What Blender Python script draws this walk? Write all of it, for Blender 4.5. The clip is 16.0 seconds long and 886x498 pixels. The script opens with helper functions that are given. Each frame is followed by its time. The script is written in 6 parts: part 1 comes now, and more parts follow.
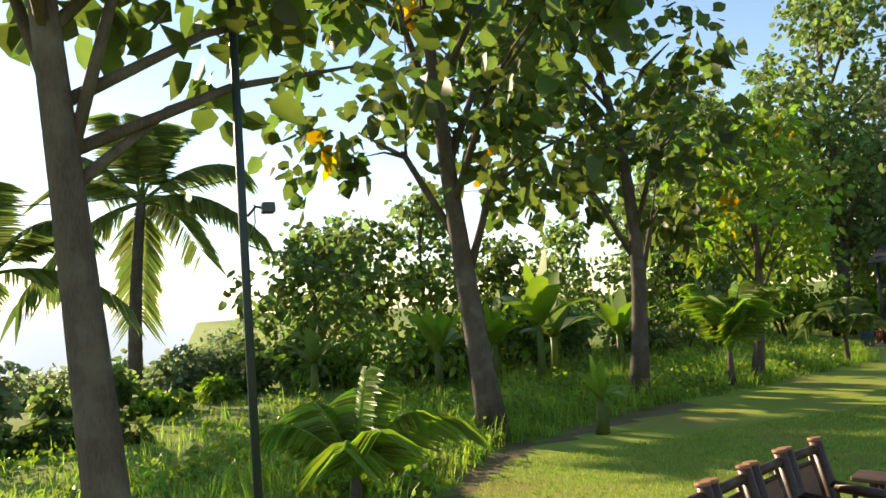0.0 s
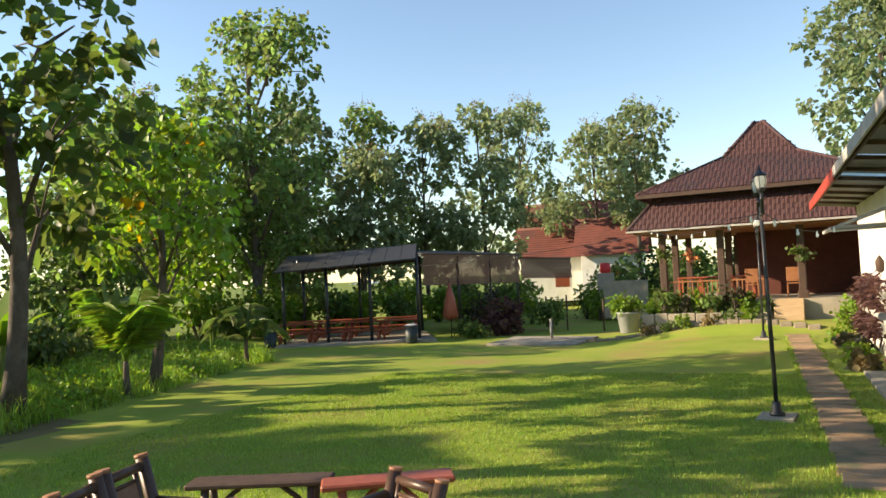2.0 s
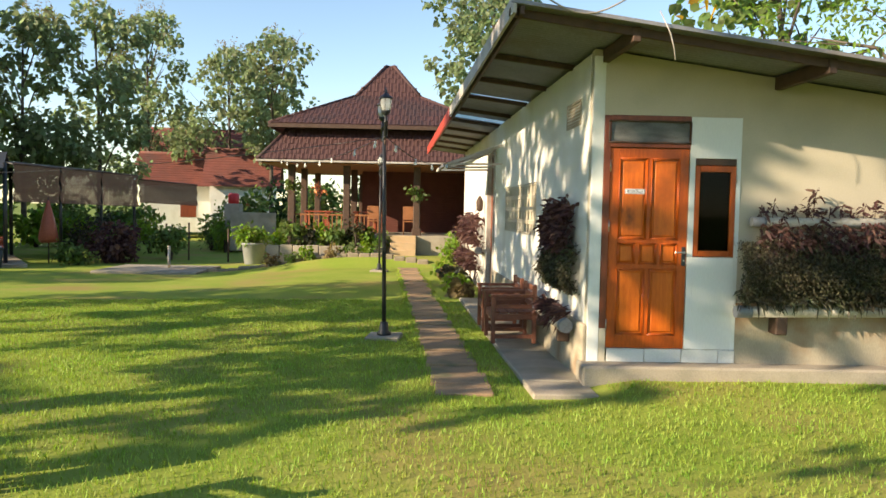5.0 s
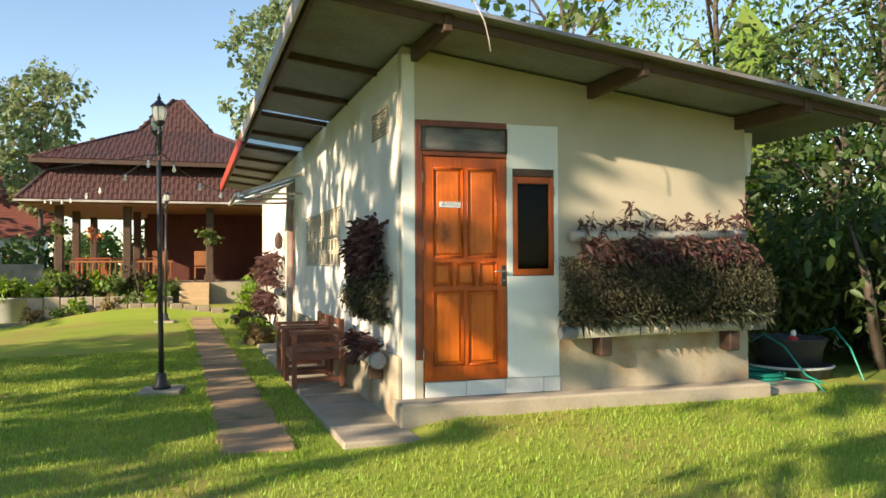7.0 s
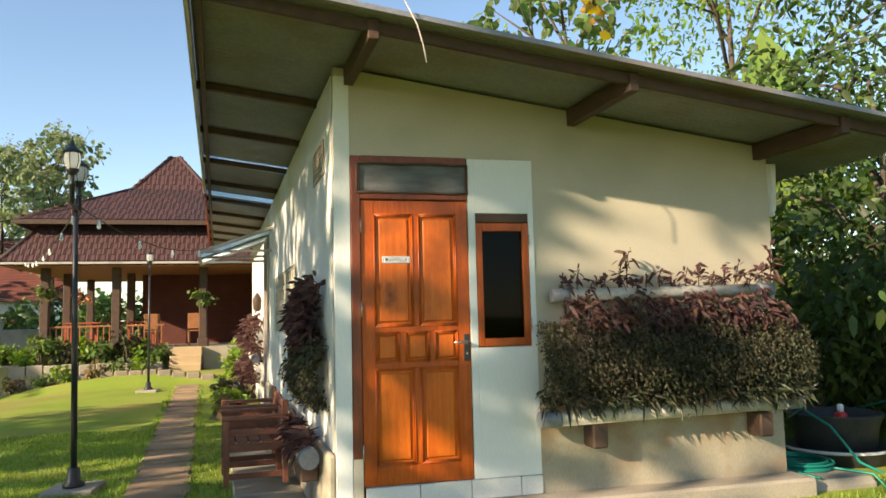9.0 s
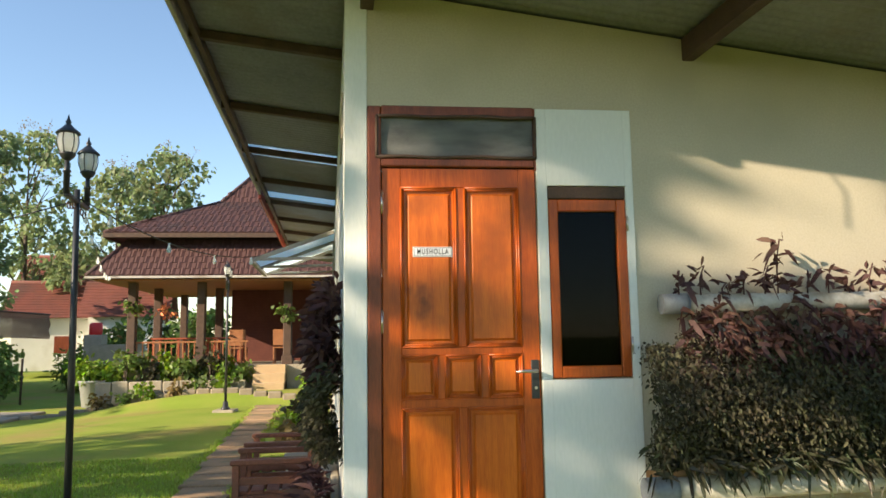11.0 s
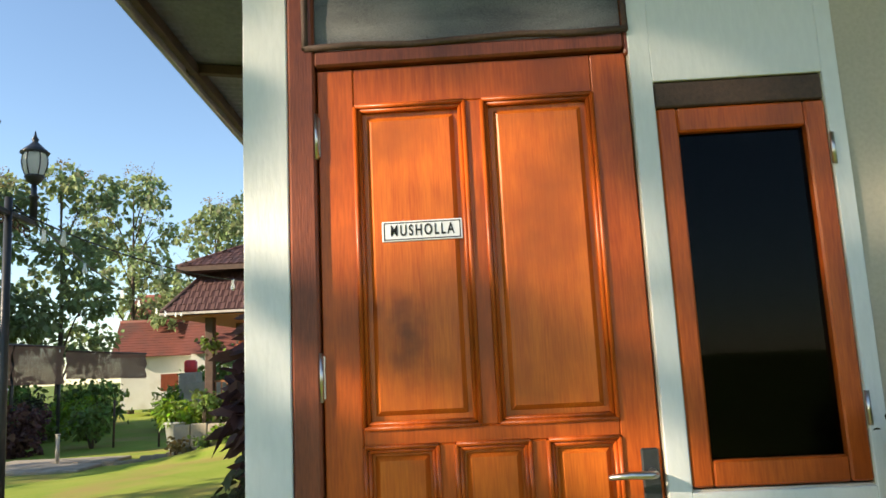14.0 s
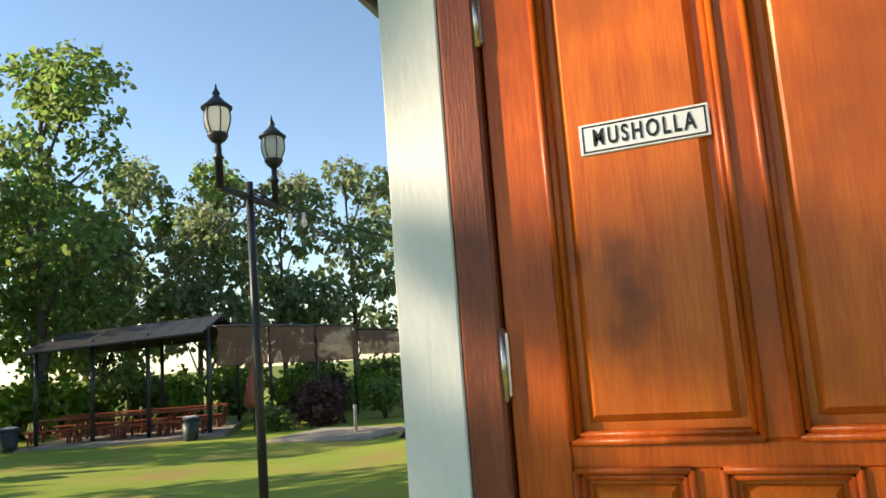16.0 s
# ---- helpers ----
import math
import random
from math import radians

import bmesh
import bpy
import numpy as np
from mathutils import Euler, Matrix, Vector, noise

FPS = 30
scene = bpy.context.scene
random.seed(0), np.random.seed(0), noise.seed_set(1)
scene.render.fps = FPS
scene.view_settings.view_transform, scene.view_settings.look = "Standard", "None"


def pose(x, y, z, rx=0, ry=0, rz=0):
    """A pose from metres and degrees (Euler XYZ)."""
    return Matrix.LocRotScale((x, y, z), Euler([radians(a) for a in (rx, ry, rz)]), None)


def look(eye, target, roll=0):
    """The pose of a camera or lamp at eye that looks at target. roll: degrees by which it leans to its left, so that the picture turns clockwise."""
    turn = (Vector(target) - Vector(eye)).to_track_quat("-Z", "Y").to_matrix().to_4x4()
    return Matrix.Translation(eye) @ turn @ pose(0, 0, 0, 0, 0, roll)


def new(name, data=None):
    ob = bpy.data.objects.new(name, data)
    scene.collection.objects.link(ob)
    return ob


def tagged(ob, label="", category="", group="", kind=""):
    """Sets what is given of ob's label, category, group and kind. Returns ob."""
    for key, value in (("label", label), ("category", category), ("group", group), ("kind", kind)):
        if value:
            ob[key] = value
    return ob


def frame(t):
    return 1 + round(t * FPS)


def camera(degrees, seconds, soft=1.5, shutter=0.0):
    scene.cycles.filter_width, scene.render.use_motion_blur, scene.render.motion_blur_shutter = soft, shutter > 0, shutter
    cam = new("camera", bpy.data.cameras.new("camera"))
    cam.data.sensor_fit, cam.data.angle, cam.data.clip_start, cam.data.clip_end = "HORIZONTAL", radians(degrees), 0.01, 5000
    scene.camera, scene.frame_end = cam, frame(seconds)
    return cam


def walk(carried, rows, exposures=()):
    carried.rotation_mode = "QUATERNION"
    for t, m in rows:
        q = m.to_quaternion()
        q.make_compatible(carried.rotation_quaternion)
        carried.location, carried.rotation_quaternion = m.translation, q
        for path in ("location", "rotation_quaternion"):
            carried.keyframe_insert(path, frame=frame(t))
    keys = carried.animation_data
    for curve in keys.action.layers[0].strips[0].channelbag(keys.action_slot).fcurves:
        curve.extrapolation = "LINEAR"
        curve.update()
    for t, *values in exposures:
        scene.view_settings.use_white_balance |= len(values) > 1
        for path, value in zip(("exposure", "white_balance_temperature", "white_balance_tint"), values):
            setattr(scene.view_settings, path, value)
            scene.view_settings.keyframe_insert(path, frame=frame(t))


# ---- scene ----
cam = camera(62.1, 16.0, soft=1.6)
PATH = [
    (0, (-0.038, -0.752, 2.077), (0.697, 1.102, 2.227), -3.6),
    (0.5, (0.119, -0.815, 2.067), (1.141, 0.904, 2.104), -1.6),
    (1, (0.31, -0.824, 2.067), (1.534, 0.758, 2.071), -1.8),
    (1.5, (0.579, -0.817, 2.074), (2.096, 0.486, 2.12), -2.8),
    (2, (0.773, -0.948, 2.076), (2.556, -0.047, 2.153), -2.8),
    (2.5, (0.843, -1.066, 2.074), (2.772, -0.544, 2.151), -2.1),
    (3, (0.867, -1.104, 2.04), (2.845, -0.815, 2.057), -0.6),
    (3.5, (0.913, -1.115, 1.972), (2.904, -0.935, 1.91), 0.4),
    (4, (1.14, -1.014, 1.927), (3.136, -0.917, 1.846), 0.7),
    (4.2, (1.202, -0.993, 1.907), (3.199, -0.935, 1.814), 1.1),
    (6.3, (1.969, -0.914, 1.46), (3.954, -1.158, 1.452), 0.2),
    (6.5, (2.050, -0.925, 1.445), (4.025, -1.238, 1.459), 0.4),
    (7, (2.512, -1.099, 1.45), (4.432, -1.658, 1.489), -0.3),
    (7.5, (2.782, -1.379, 1.501), (4.681, -2.003, 1.577), -1.3),
    (8, (3.111, -1.592, 1.528), (5.016, -2.179, 1.7), -1.9),
    (8.5, (3.359, -1.83, 1.532), (5.272, -2.38, 1.728), -1.6),
    (9, (3.654, -2.054, 1.555), (5.585, -2.543, 1.741), -1.4),
    (9.5, (4.002, -2.206, 1.564), (5.952, -2.602, 1.773), -1.9),
    (10, (4.356, -2.386, 1.528), (6.317, -2.702, 1.764), -2.2),
    (10.2, (4.553, -2.45, 1.523), (6.517, -2.739, 1.771), -1.9),
    (12.3, (5.979, -2.995, 1.594), (7.965, -3.101, 1.803), -1.1),
    (12.5, (6.115, -3.022, 1.597), (8.100, -3.115, 1.819), -1.5),
    (13, (6.469, -3.125, 1.614), (8.454, -3.164, 1.847), -1.4),
    (13.5, (6.781, -3.159, 1.626), (8.763, -3.123, 1.894), -1.7),
    (14, (7.102, -3.147, 1.643), (9.076, -3.078, 1.958), -2.8),
    (14.5, (7.375, -3.219, 1.66), (9.338, -3.048, 1.999), -2.9),
    (15, (7.555, -3.246, 1.665), (9.498, -2.952, 2.032), -2.3),
    (15.5, (7.705, -3.224, 1.682), (9.630, -2.828, 2.052), -2.9),
    (16, (7.742, -3.172, 1.656), (9.566, -2.4, 1.936), -4.2),
]
walk(cam, [(t, look(eye, target, roll)) for t, eye, target, roll in PATH], exposures=[(0.0, 1.2, 6700, 10), (4.0, 1.15, 6500, 10), (9.0, 1.15, 6500, 10), (13.0, 1.25, 6150, 10), (16.0, 1.15, 6400, 10)])

# sun: low, over the far side of the row of trees
SUN_TO = Vector((-0.40, 0.84, 0.36)).normalized()
sun = new("sun", bpy.data.lights.new("sun", "SUN"))
sun.data.energy, sun.data.angle, sun.data.color = 5.0, radians(0.6), (1.0, 0.80, 0.56)
sun.matrix_world = look((-20, 40, 20), Vector((-20, 40, 20)) - SUN_TO)
world = bpy.data.worlds.new("sky")
scene.world = world
world.use_nodes = True
sky = world.node_tree.nodes.new("ShaderNodeTexSky")
sky.sky_type, sky.sun_disc = "NISHITA", False
sky.sun_elevation = math.asin(SUN_TO.z)
sky.sun_rotation = math.atan2(SUN_TO.x, SUN_TO.y)
sky.air_density, sky.dust_density, sky.ozone_density = 1.0, 0.1, 1.0
back = world.node_tree.nodes["Background"]
back.inputs["Strength"].default_value = 0.11
world.node_tree.links.new(sky.outputs[0], back.inputs[0])


# ---- materials ----
def mat(name, base, other=None, rough=0.7, scale=6.0, fine=60.0, bump=0.2, metal=0.0, stretch=(1, 1, 1), vary=0.0, trans=0.0, dirt=None, dirt_scale=1.3, spec=0.4):
    """Two scales of variation between two colours, relief, and optional stains."""
    m = bpy.data.materials.new(name)
    m.use_nodes = True
    n, link = m.node_tree.nodes, m.node_tree.links.new
    b = n["Principled BSDF"]
    co = n.new("ShaderNodeTexCoord")
    mp = n.new("ShaderNodeMapping")
    mp.inputs["Scale"].default_value = stretch
    link(co.outputs["Object"], mp.inputs[0])
    big, small = n.new("ShaderNodeTexNoise"), n.new("ShaderNodeTexNoise")
    for t, s, d in ((big, scale, 4), (small, fine, 3)):
        t.inputs["Scale"].default_value, t.inputs["Detail"].default_value = s, d
        link(mp.outputs[0], t.inputs["Vector"])
    other = other or tuple(c * 0.7 for c in base)
    blend = n.new("ShaderNodeMath")
    blend.operation = "ADD"
    link(big.outputs[0], blend.inputs[0])
    link(small.outputs[0], blend.inputs[1])
    ramp = n.new("ShaderNodeMapRange")
    ramp.inputs[1].default_value, ramp.inputs[2].default_value = 0.75, 1.3
    link(blend.outputs[0], ramp.inputs[0])
    mix = n.new("ShaderNodeMix")
    mix.data_type = "RGBA"
    mix.inputs[6].default_value, mix.inputs[7].default_value = (*base, 1), (*other, 1)
    link(ramp.outputs[0], mix.inputs[0])
    out = mix.outputs[2]
    if dirt:
        st = n.new("ShaderNodeTexNoise")
        st.inputs["Scale"].default_value, st.inputs["Detail"].default_value = dirt_scale, 6
        link(co.outputs["Object"], st.inputs["Vector"])
        rr = n.new("ShaderNodeMapRange")
        rr.inputs[1].default_value, rr.inputs[2].default_value = 0.5, 0.72
        link(st.outputs[0], rr.inputs[0])
        dm = n.new("ShaderNodeMix")
        dm.data_type = "RGBA"
        link(rr.outputs[0], dm.inputs[0])
        link(out, dm.inputs[6])
        dm.inputs[7].default_value = (*dirt, 1)
        out = dm.outputs[2]
    if vary:
        hs = n.new("ShaderNodeHueSaturation")
        ge = n.new("ShaderNodeNewGeometry")
        vr = n.new("ShaderNodeMapRange")
        vr.inputs[3].default_value, vr.inputs[4].default_value = 1 - vary, 1 + vary
        link(ge.outputs["Random Per Island"], vr.inputs[0])
        link(vr.outputs[0], hs.inputs["Value"])
        hr = n.new("ShaderNodeMapRange")
        hr.inputs[3].default_value, hr.inputs[4].default_value = 0.5 - 0.05 * vary, 0.5 + 0.05 * vary
        link(ge.outputs["Random Per Island"], hr.inputs[0])
        link(hr.outputs[0], hs.inputs["Hue"])
        link(out, hs.inputs["Color"])
        out = hs.outputs[0]
    link(out, b.inputs["Base Color"])
    b.inputs["Roughness"].default_value, b.inputs["Metallic"].default_value = rough, metal
    b.inputs["Specular IOR Level"].default_value = spec
    if bump:
        bp = n.new("ShaderNodeBump")
        bp.inputs["Strength"].default_value, bp.inputs["Distance"].default_value = bump, 0.01
        link(blend.outputs[0], bp.inputs["Height"])
        link(bp.outputs[0], b.inputs["Normal"])
    if trans:
        tl, ad = n.new("ShaderNodeBsdfTranslucent"), n.new("ShaderNodeMixShader")
        ad.inputs[0].default_value = trans
        br = n.new("ShaderNodeHueSaturation")
        br.inputs["Value"].default_value, br.inputs["Saturation"].default_value = 1.6, 1.1
        link(out, br.inputs["Color"])
        link(br.outputs[0], tl.inputs[0])
        link(b.outputs[0], ad.inputs[1])
        link(tl.outputs[0], ad.inputs[2])
        link(ad.outputs[0], n["Material Output"].inputs[0])
    return m


LAWN = mat("lawn", (0.20, 0.28, 0.036), (0.30, 0.33, 0.065), 0.9, 0.9, 45, 0.6, dirt=(0.30, 0.24, 0.08), dirt_scale=0.45, spec=0.1)
WILD = mat("wild_ground", (0.14, 0.21, 0.035), (0.20, 0.22, 0.06), 0.95, 1.5, 30, 0.8, spec=0.1)
SOIL = mat("soil", (0.20, 0.15, 0.085), (0.12, 0.12, 0.045), 0.95, 2.0, 40, 0.7, spec=0.1)
BLADE = mat("lawn_blade", (0.21, 0.33, 0.04), (0.33, 0.38, 0.07), 0.6, 1.0, 8, 0, vary=0.35, trans=0.35)
TALL = mat("tall_grass_blade", (0.18, 0.31, 0.04), (0.28, 0.35, 0.07), 0.55, 1.0, 6, 0, vary=0.45, trans=0.55)
PLASTER = mat("plaster", (0.50, 0.45, 0.345), (0.43, 0.385, 0.295), 0.85, 1.2, 90, 0.12, dirt=(0.37, 0.335, 0.25), dirt_scale=0.8)
WHITE_SIDE = mat("white_paint_wall", (0.74, 0.73, 0.68), (0.66, 0.65, 0.59), 0.8, 1.5, 80, 0.2, dirt=(0.60, 0.58, 0.50), dirt_scale=1.2)
PALE = mat("pale_blue_white_paint", (0.73, 0.74, 0.715), (0.67, 0.685, 0.66), 0.6, 2.0, 70, 0.12, stretch=(1, 1, 0.3))
STAINED = mat("stained_render", (0.42, 0.36, 0.26), (0.30, 0.27, 0.20), 0.9, 2.2, 60, 0.2, stretch=(1, 1.6, 0.5), dirt=(0.27, 0.16, 0.08), dirt_scale=2.0)
CONCRETE = mat("concrete", (0.40, 0.345, 0.265), (0.28, 0.245, 0.19), 0.9, 2.5, 70, 0.35, dirt=(0.22, 0.21, 0.15), dirt_scale=1.6)
SLAB = mat("path_slab", (0.38, 0.25, 0.145), (0.25, 0.17, 0.10), 0.9, 3.0, 60, 0.4, dirt=(0.13, 0.13, 0.07), dirt_scale=2.0)
TILE_WHITE = mat("white_tile", (0.72, 0.72, 0.68), (0.62, 0.62, 0.58), 0.3, 3, 50, 0.05)
WOOD = mat("varnished_door_wood", (0.54, 0.108, 0.010), (0.34, 0.056, 0.005), 0.34, 5, 26, 0.06, stretch=(7, 7, 0.6), dirt=(0.20, 0.045, 0.008), dirt_scale=2.6, spec=0.35)
WOOD_PANEL = mat("varnished_panel_wood", (0.64, 0.155, 0.014), (0.46, 0.085, 0.007), 0.32, 4, 30, 0.05, stretch=(8, 8, 0.5), dirt=(0.30, 0.07, 0.010), dirt_scale=3.1, spec=0.35)
FRAME_WOOD = mat("dark_frame_wood", (0.24, 0.060, 0.022), (0.13, 0.032, 0.014), 0.42, 4, 40, 0.12, stretch=(6, 6, 0.6))
OLD_WOOD = mat("old_brown_timber", (0.095, 0.055, 0.037), (0.055, 0.034, 0.025), 0.7, 5, 60, 0.3, stretch=(2, 2, 2))
RED_PAINT = mat("red_painted_board", (0.42, 0.055, 0.035), (0.30, 0.05, 0.035), 0.5, 4, 50, 0.1)
ZINC = mat("zinc_sheet_grey", (0.26, 0.265, 0.295), (0.19, 0.19, 0.205), 0.5, 2.0, 40, 0.1, metal=0.15, dirt=(0.19, 0.15, 0.12))
GUTTER = mat("weathered_white_board", (0.50, 0.47, 0.43), (0.36, 0.32, 0.28), 0.6, 3, 40, 0.15, dirt=(0.27, 0.22, 0.18))
CLEAR_SHEET = mat("translucent_roof_sheet", (0.72, 0.78, 0.80), (0.6, 0.68, 0.7), 0.4, 4, 30, 0.05, trans=0.7)
BLACK = mat("black_painted_steel", (0.018, 0.020, 0.022), (0.030, 0.032, 0.034), 0.38, 8, 70, 0.05, spec=0.5)
STEEL = mat("brushed_steel", (0.62, 0.60, 0.56), (0.50, 0.48, 0.45), 0.3, 6, 90, 0.03, metal=1.0)
LAMP_GLASS = mat("frosted_lamp_glass", (0.74, 0.75, 0.73), (0.64, 0.65, 0.63), 0.25, 6, 60, 0.02, trans=0.7)
SIGN_WHITE = mat("white_sign_plastic", (0.80, 0.80, 0.82), (0.76, 0.76, 0.78), 0.3, 8, 60, 0.0)
INK = mat("black_print", (0.012, 0.012, 0.014), (0.02, 0.02, 0.02), 0.45, 9, 60, 0.0)
NET = mat("grey_insect_net", (0.035, 0.037, 0.04), (0.20, 0.20, 0.19), 0.6, 3.0, 300, 0.15, stretch=(1, 0.9, 3.2))
PVC = mat("weathered_pvc_pipe", (0.55, 0.52, 0.46), (0.38, 0.35, 0.29), 0.5, 5, 40, 0.1, dirt=(0.30, 0.25, 0.18), dirt_scale=4)
PVC_CAP = mat("grey_pvc_cap", (0.20, 0.22, 0.24), (0.15, 0.16, 0.18), 0.5, 6, 50, 0.05)
PURPLE = mat("purple_leaf", (0.070, 0.030, 0.036), (0.12, 0.06, 0.046), 0.65, 2, 12, 0, vary=0.5, trans=0.3)
DARK_LEAF = mat("dark_small_leaf", (0.042, 0.050, 0.022), (0.075, 0.058, 0.036), 0.75, 2, 12, 0, vary=0.5, trans=0.2)
STRAP_LEAF = mat("strap_leaf", (0.04, 0.06, 0.03), (0.075, 0.055, 0.04), 0.45, 2, 12, 0, vary=0.4, trans=0.25)
TEAK_LEAF = mat("teak_leaf", (0.068, 0.108, 0.024), (0.11, 0.14, 0.034), 0.45, 0.6, 5, 0, vary=0.5, trans=0.55)
TREE_LEAF = mat("tree_leaf", (0.115, 0.18, 0.05), (0.17, 0.21, 0.07), 0.5, 0.5, 5, 0, vary=0.5, trans=0.6)
BLUE_LEAF = mat("grey_green_leaf", (0.15, 0.205, 0.095), (0.21, 0.235, 0.12), 0.55, 0.5, 5, 0, vary=0.4, trans=0.5)
BRIGHT_LEAF = mat("bright_leaf", (0.14, 0.24, 0.03), (0.20, 0.26, 0.04), 0.45, 0.8, 5, 0, vary=0.4, trans=0.45)
TAN_LEAF = mat("tan_flower_sprays", (0.24, 0.17, 0.08), (0.18, 0.15, 0.06), 0.8, 2, 9, 0, vary=0.3, trans=0.3)
YELLOW_LEAF = mat("yellowing_leaf", (0.42, 0.22, 0.02), (0.34, 0.26, 0.03), 0.5, 1, 8, 0, vary=0.3, trans=0.5)
# green leaf darkened in its colour to stand for deep shade
SHADED_LEAF = mat("leaf_darkened_for_shade", (0.040, 0.075, 0.018), (0.065, 0.095, 0.025), 0.5, 0.6, 5, 0, vary=0.5, trans=0.3)
FROND = mat("palm_frond", (0.10, 0.155, 0.035), (0.16, 0.18, 0.06), 0.4, 1, 8, 0, vary=0.35, trans=0.45)
BARK = mat("grey_brown_bark", (0.115, 0.088, 0.066), (0.065, 0.05, 0.04), 0.95, 5, 40, 0.9, stretch=(2, 2, 0.5), dirt=(0.16, 0.14, 0.11), dirt_scale=3)
BAMBOO = mat("dark_bamboo_pole", (0.085, 0.045, 0.028), (0.045, 0.026, 0.018), 0.4, 6, 40, 0.1, stretch=(1, 1, 2))
BAMBOO_END = mat("cut_bamboo_end", (0.36, 0.17, 0.085), (0.24, 0.11, 0.06), 0.6, 9, 60, 0.1)
WOVEN = mat("woven_bamboo_panel", (0.24, 0.135, 0.085), (0.16, 0.085, 0.055), 0.6, 9, 90, 0.3, stretch=(1, 1, 3))
RED_TOP = mat("red_brown_table_wood", (0.38, 0.095, 0.045), (0.24, 0.06, 0.032), 0.4, 4, 40, 0.1, stretch=(4, 4, 4))
CHAIR_WOOD = mat("brown_garden_chair_wood", (0.22, 0.085, 0.05), (0.14, 0.055, 0.035), 0.5, 5, 50, 0.15)
CLAY = mat("clay_roof_tile", (0.078, 0.033, 0.030), (0.050, 0.025, 0.024), 0.75, 2.5, 40, 0.25, dirt=(0.045, 0.027, 0.026), dirt_scale=0.9)
CLAY_RED = mat("red_clay_roof", (0.20, 0.062, 0.045), (0.13, 0.046, 0.036), 0.8, 1.5, 20, 0.4, dirt=(0.10, 0.055, 0.045), dirt_scale=0.6)
BRICK_RED = mat("red_brick_wall", (0.15, 0.048, 0.034), (0.10, 0.033, 0.025), 0.8, 3, 50, 0.3)
WARM_WOOD = mat("orange_timber", (0.36, 0.15, 0.06), (0.25, 0.10, 0.04), 0.55, 4, 40, 0.1)
CREAM = mat("cream_step_tile", (0.52, 0.38, 0.22), (0.44, 0.31, 0.18), 0.5, 3, 50, 0.1)
BLIND = mat("brown_bamboo_blind", (0.21, 0.115, 0.072), (0.14, 0.078, 0.052), 0.7, 2.0, 60, 0.35, stretch=(0.5, 0.5, 14))
STONE = mat("kerb_stone", (0.30, 0.25, 0.18), (0.20, 0.165, 0.12), 0.9, 3, 40, 0.5)
POT = mat("grey_plastic_pot", (0.33, 0.34, 0.34), (0.25, 0.26, 0.26), 0.6, 4, 40, 0.05)
BIN = mat("dark_green_bin", (0.018, 0.032, 0.034), (0.03, 0.04, 0.04), 0.5, 5, 40, 0.05)
TUB = mat("black_plastic_tub", (0.025, 0.025, 0.026), (0.045, 0.045, 0.045), 0.5, 6, 40, 0.05)
HOSE = mat("green_garden_hose", (0.012, 0.24, 0.17), (0.01, 0.18, 0.13), 0.35, 9, 60, 0.02)
RED_PLASTIC = mat("red_plastic", (0.55, 0.02, 0.02), (0.45, 0.02, 0.02), 0.4, 5, 40, 0)
CLOTH = mat("white_cloth", (0.72, 0.70, 0.66), (0.6, 0.58, 0.55), 0.9, 6, 60, 0.2)
# pale blue-grey that paints distance haze onto the valley floor
HAZE_BLUE = mat("haze_coloured_distance", (0.36, 0.42, 0.47), (0.32, 0.38, 0.44), 1.0, 0.01, 0.05, 0, spec=0)
# plaster with the gloom of an unlit room put into its colour
DARK_ROOM = mat("plaster_darkened_as_unlit", (0.10, 0.09, 0.08), (0.08, 0.07, 0.06), 0.9, 3, 40, 0.1)
FLOWER = mat("orange_pink_flower", (0.60, 0.13, 0.10), (0.55, 0.25, 0.05), 0.6, 3, 9, 0, vary=0.4)

# two dark knots in the door's panel boards
n, link = WOOD_PANEL.node_tree.nodes, WOOD_PANEL.node_tree.links.new
b = n["Principled BSDF"]
tone = b.inputs["Base Color"].links[0].from_socket
co = n.new("ShaderNodeTexCoord")
for place, size, depth in (((0.017, (0.183, 1.345)), (1.0, 13.0, 5.5), 0.85), ((0.017, (0.258, 1.412)), (1.0, 26.0, 20.0), 0.8)):
    off, wob = n.new("ShaderNodeMapping"), n.new("ShaderNodeTexNoise")
    off.inputs["Location"].default_value = (-place[0] * size[0], -place[1][0] * size[1], -place[1][1] * size[2])
    off.inputs["Scale"].default_value = size
    wob.inputs["Scale"].default_value = 22
    length, add, fall, mix = n.new("ShaderNodeVectorMath"), n.new("ShaderNodeMath"), n.new("ShaderNodeMapRange"), n.new("ShaderNodeMix")
    length.operation, mix.data_type = "LENGTH", "RGBA"
    link(co.outputs["Object"], off.inputs[0])
    link(co.outputs["Object"], wob.inputs["Vector"])
    link(off.outputs[0], length.inputs[0])
    link(length.outputs["Value"], add.inputs[0])
    link(wob.outputs[0], add.inputs[1])
    fall.inputs[1].default_value, fall.inputs[2].default_value, fall.inputs[3].default_value, fall.inputs[4].default_value = 0.5, 1.25, depth, 0.0
    link(add.outputs[0], fall.inputs[0])
    link(fall.outputs[0], mix.inputs[0])
    link(tone, mix.inputs[6])
    mix.inputs[7].default_value = (0.16, 0.035, 0.008, 1)
    tone = mix.outputs[2]
link(tone, b.inputs["Base Color"])
glass = bpy.data.materials.new("window_glass")
glass.use_nodes = True
g = glass.node_tree.nodes["Principled BSDF"]
g.inputs["Base Color"].default_value, g.inputs["Roughness"].default_value = (0.10, 0.11, 0.11, 1), 0.03
g.inputs["Transmission Weight"].default_value, g.inputs["IOR"].default_value = 1.0, 1.18
GLASS = glass


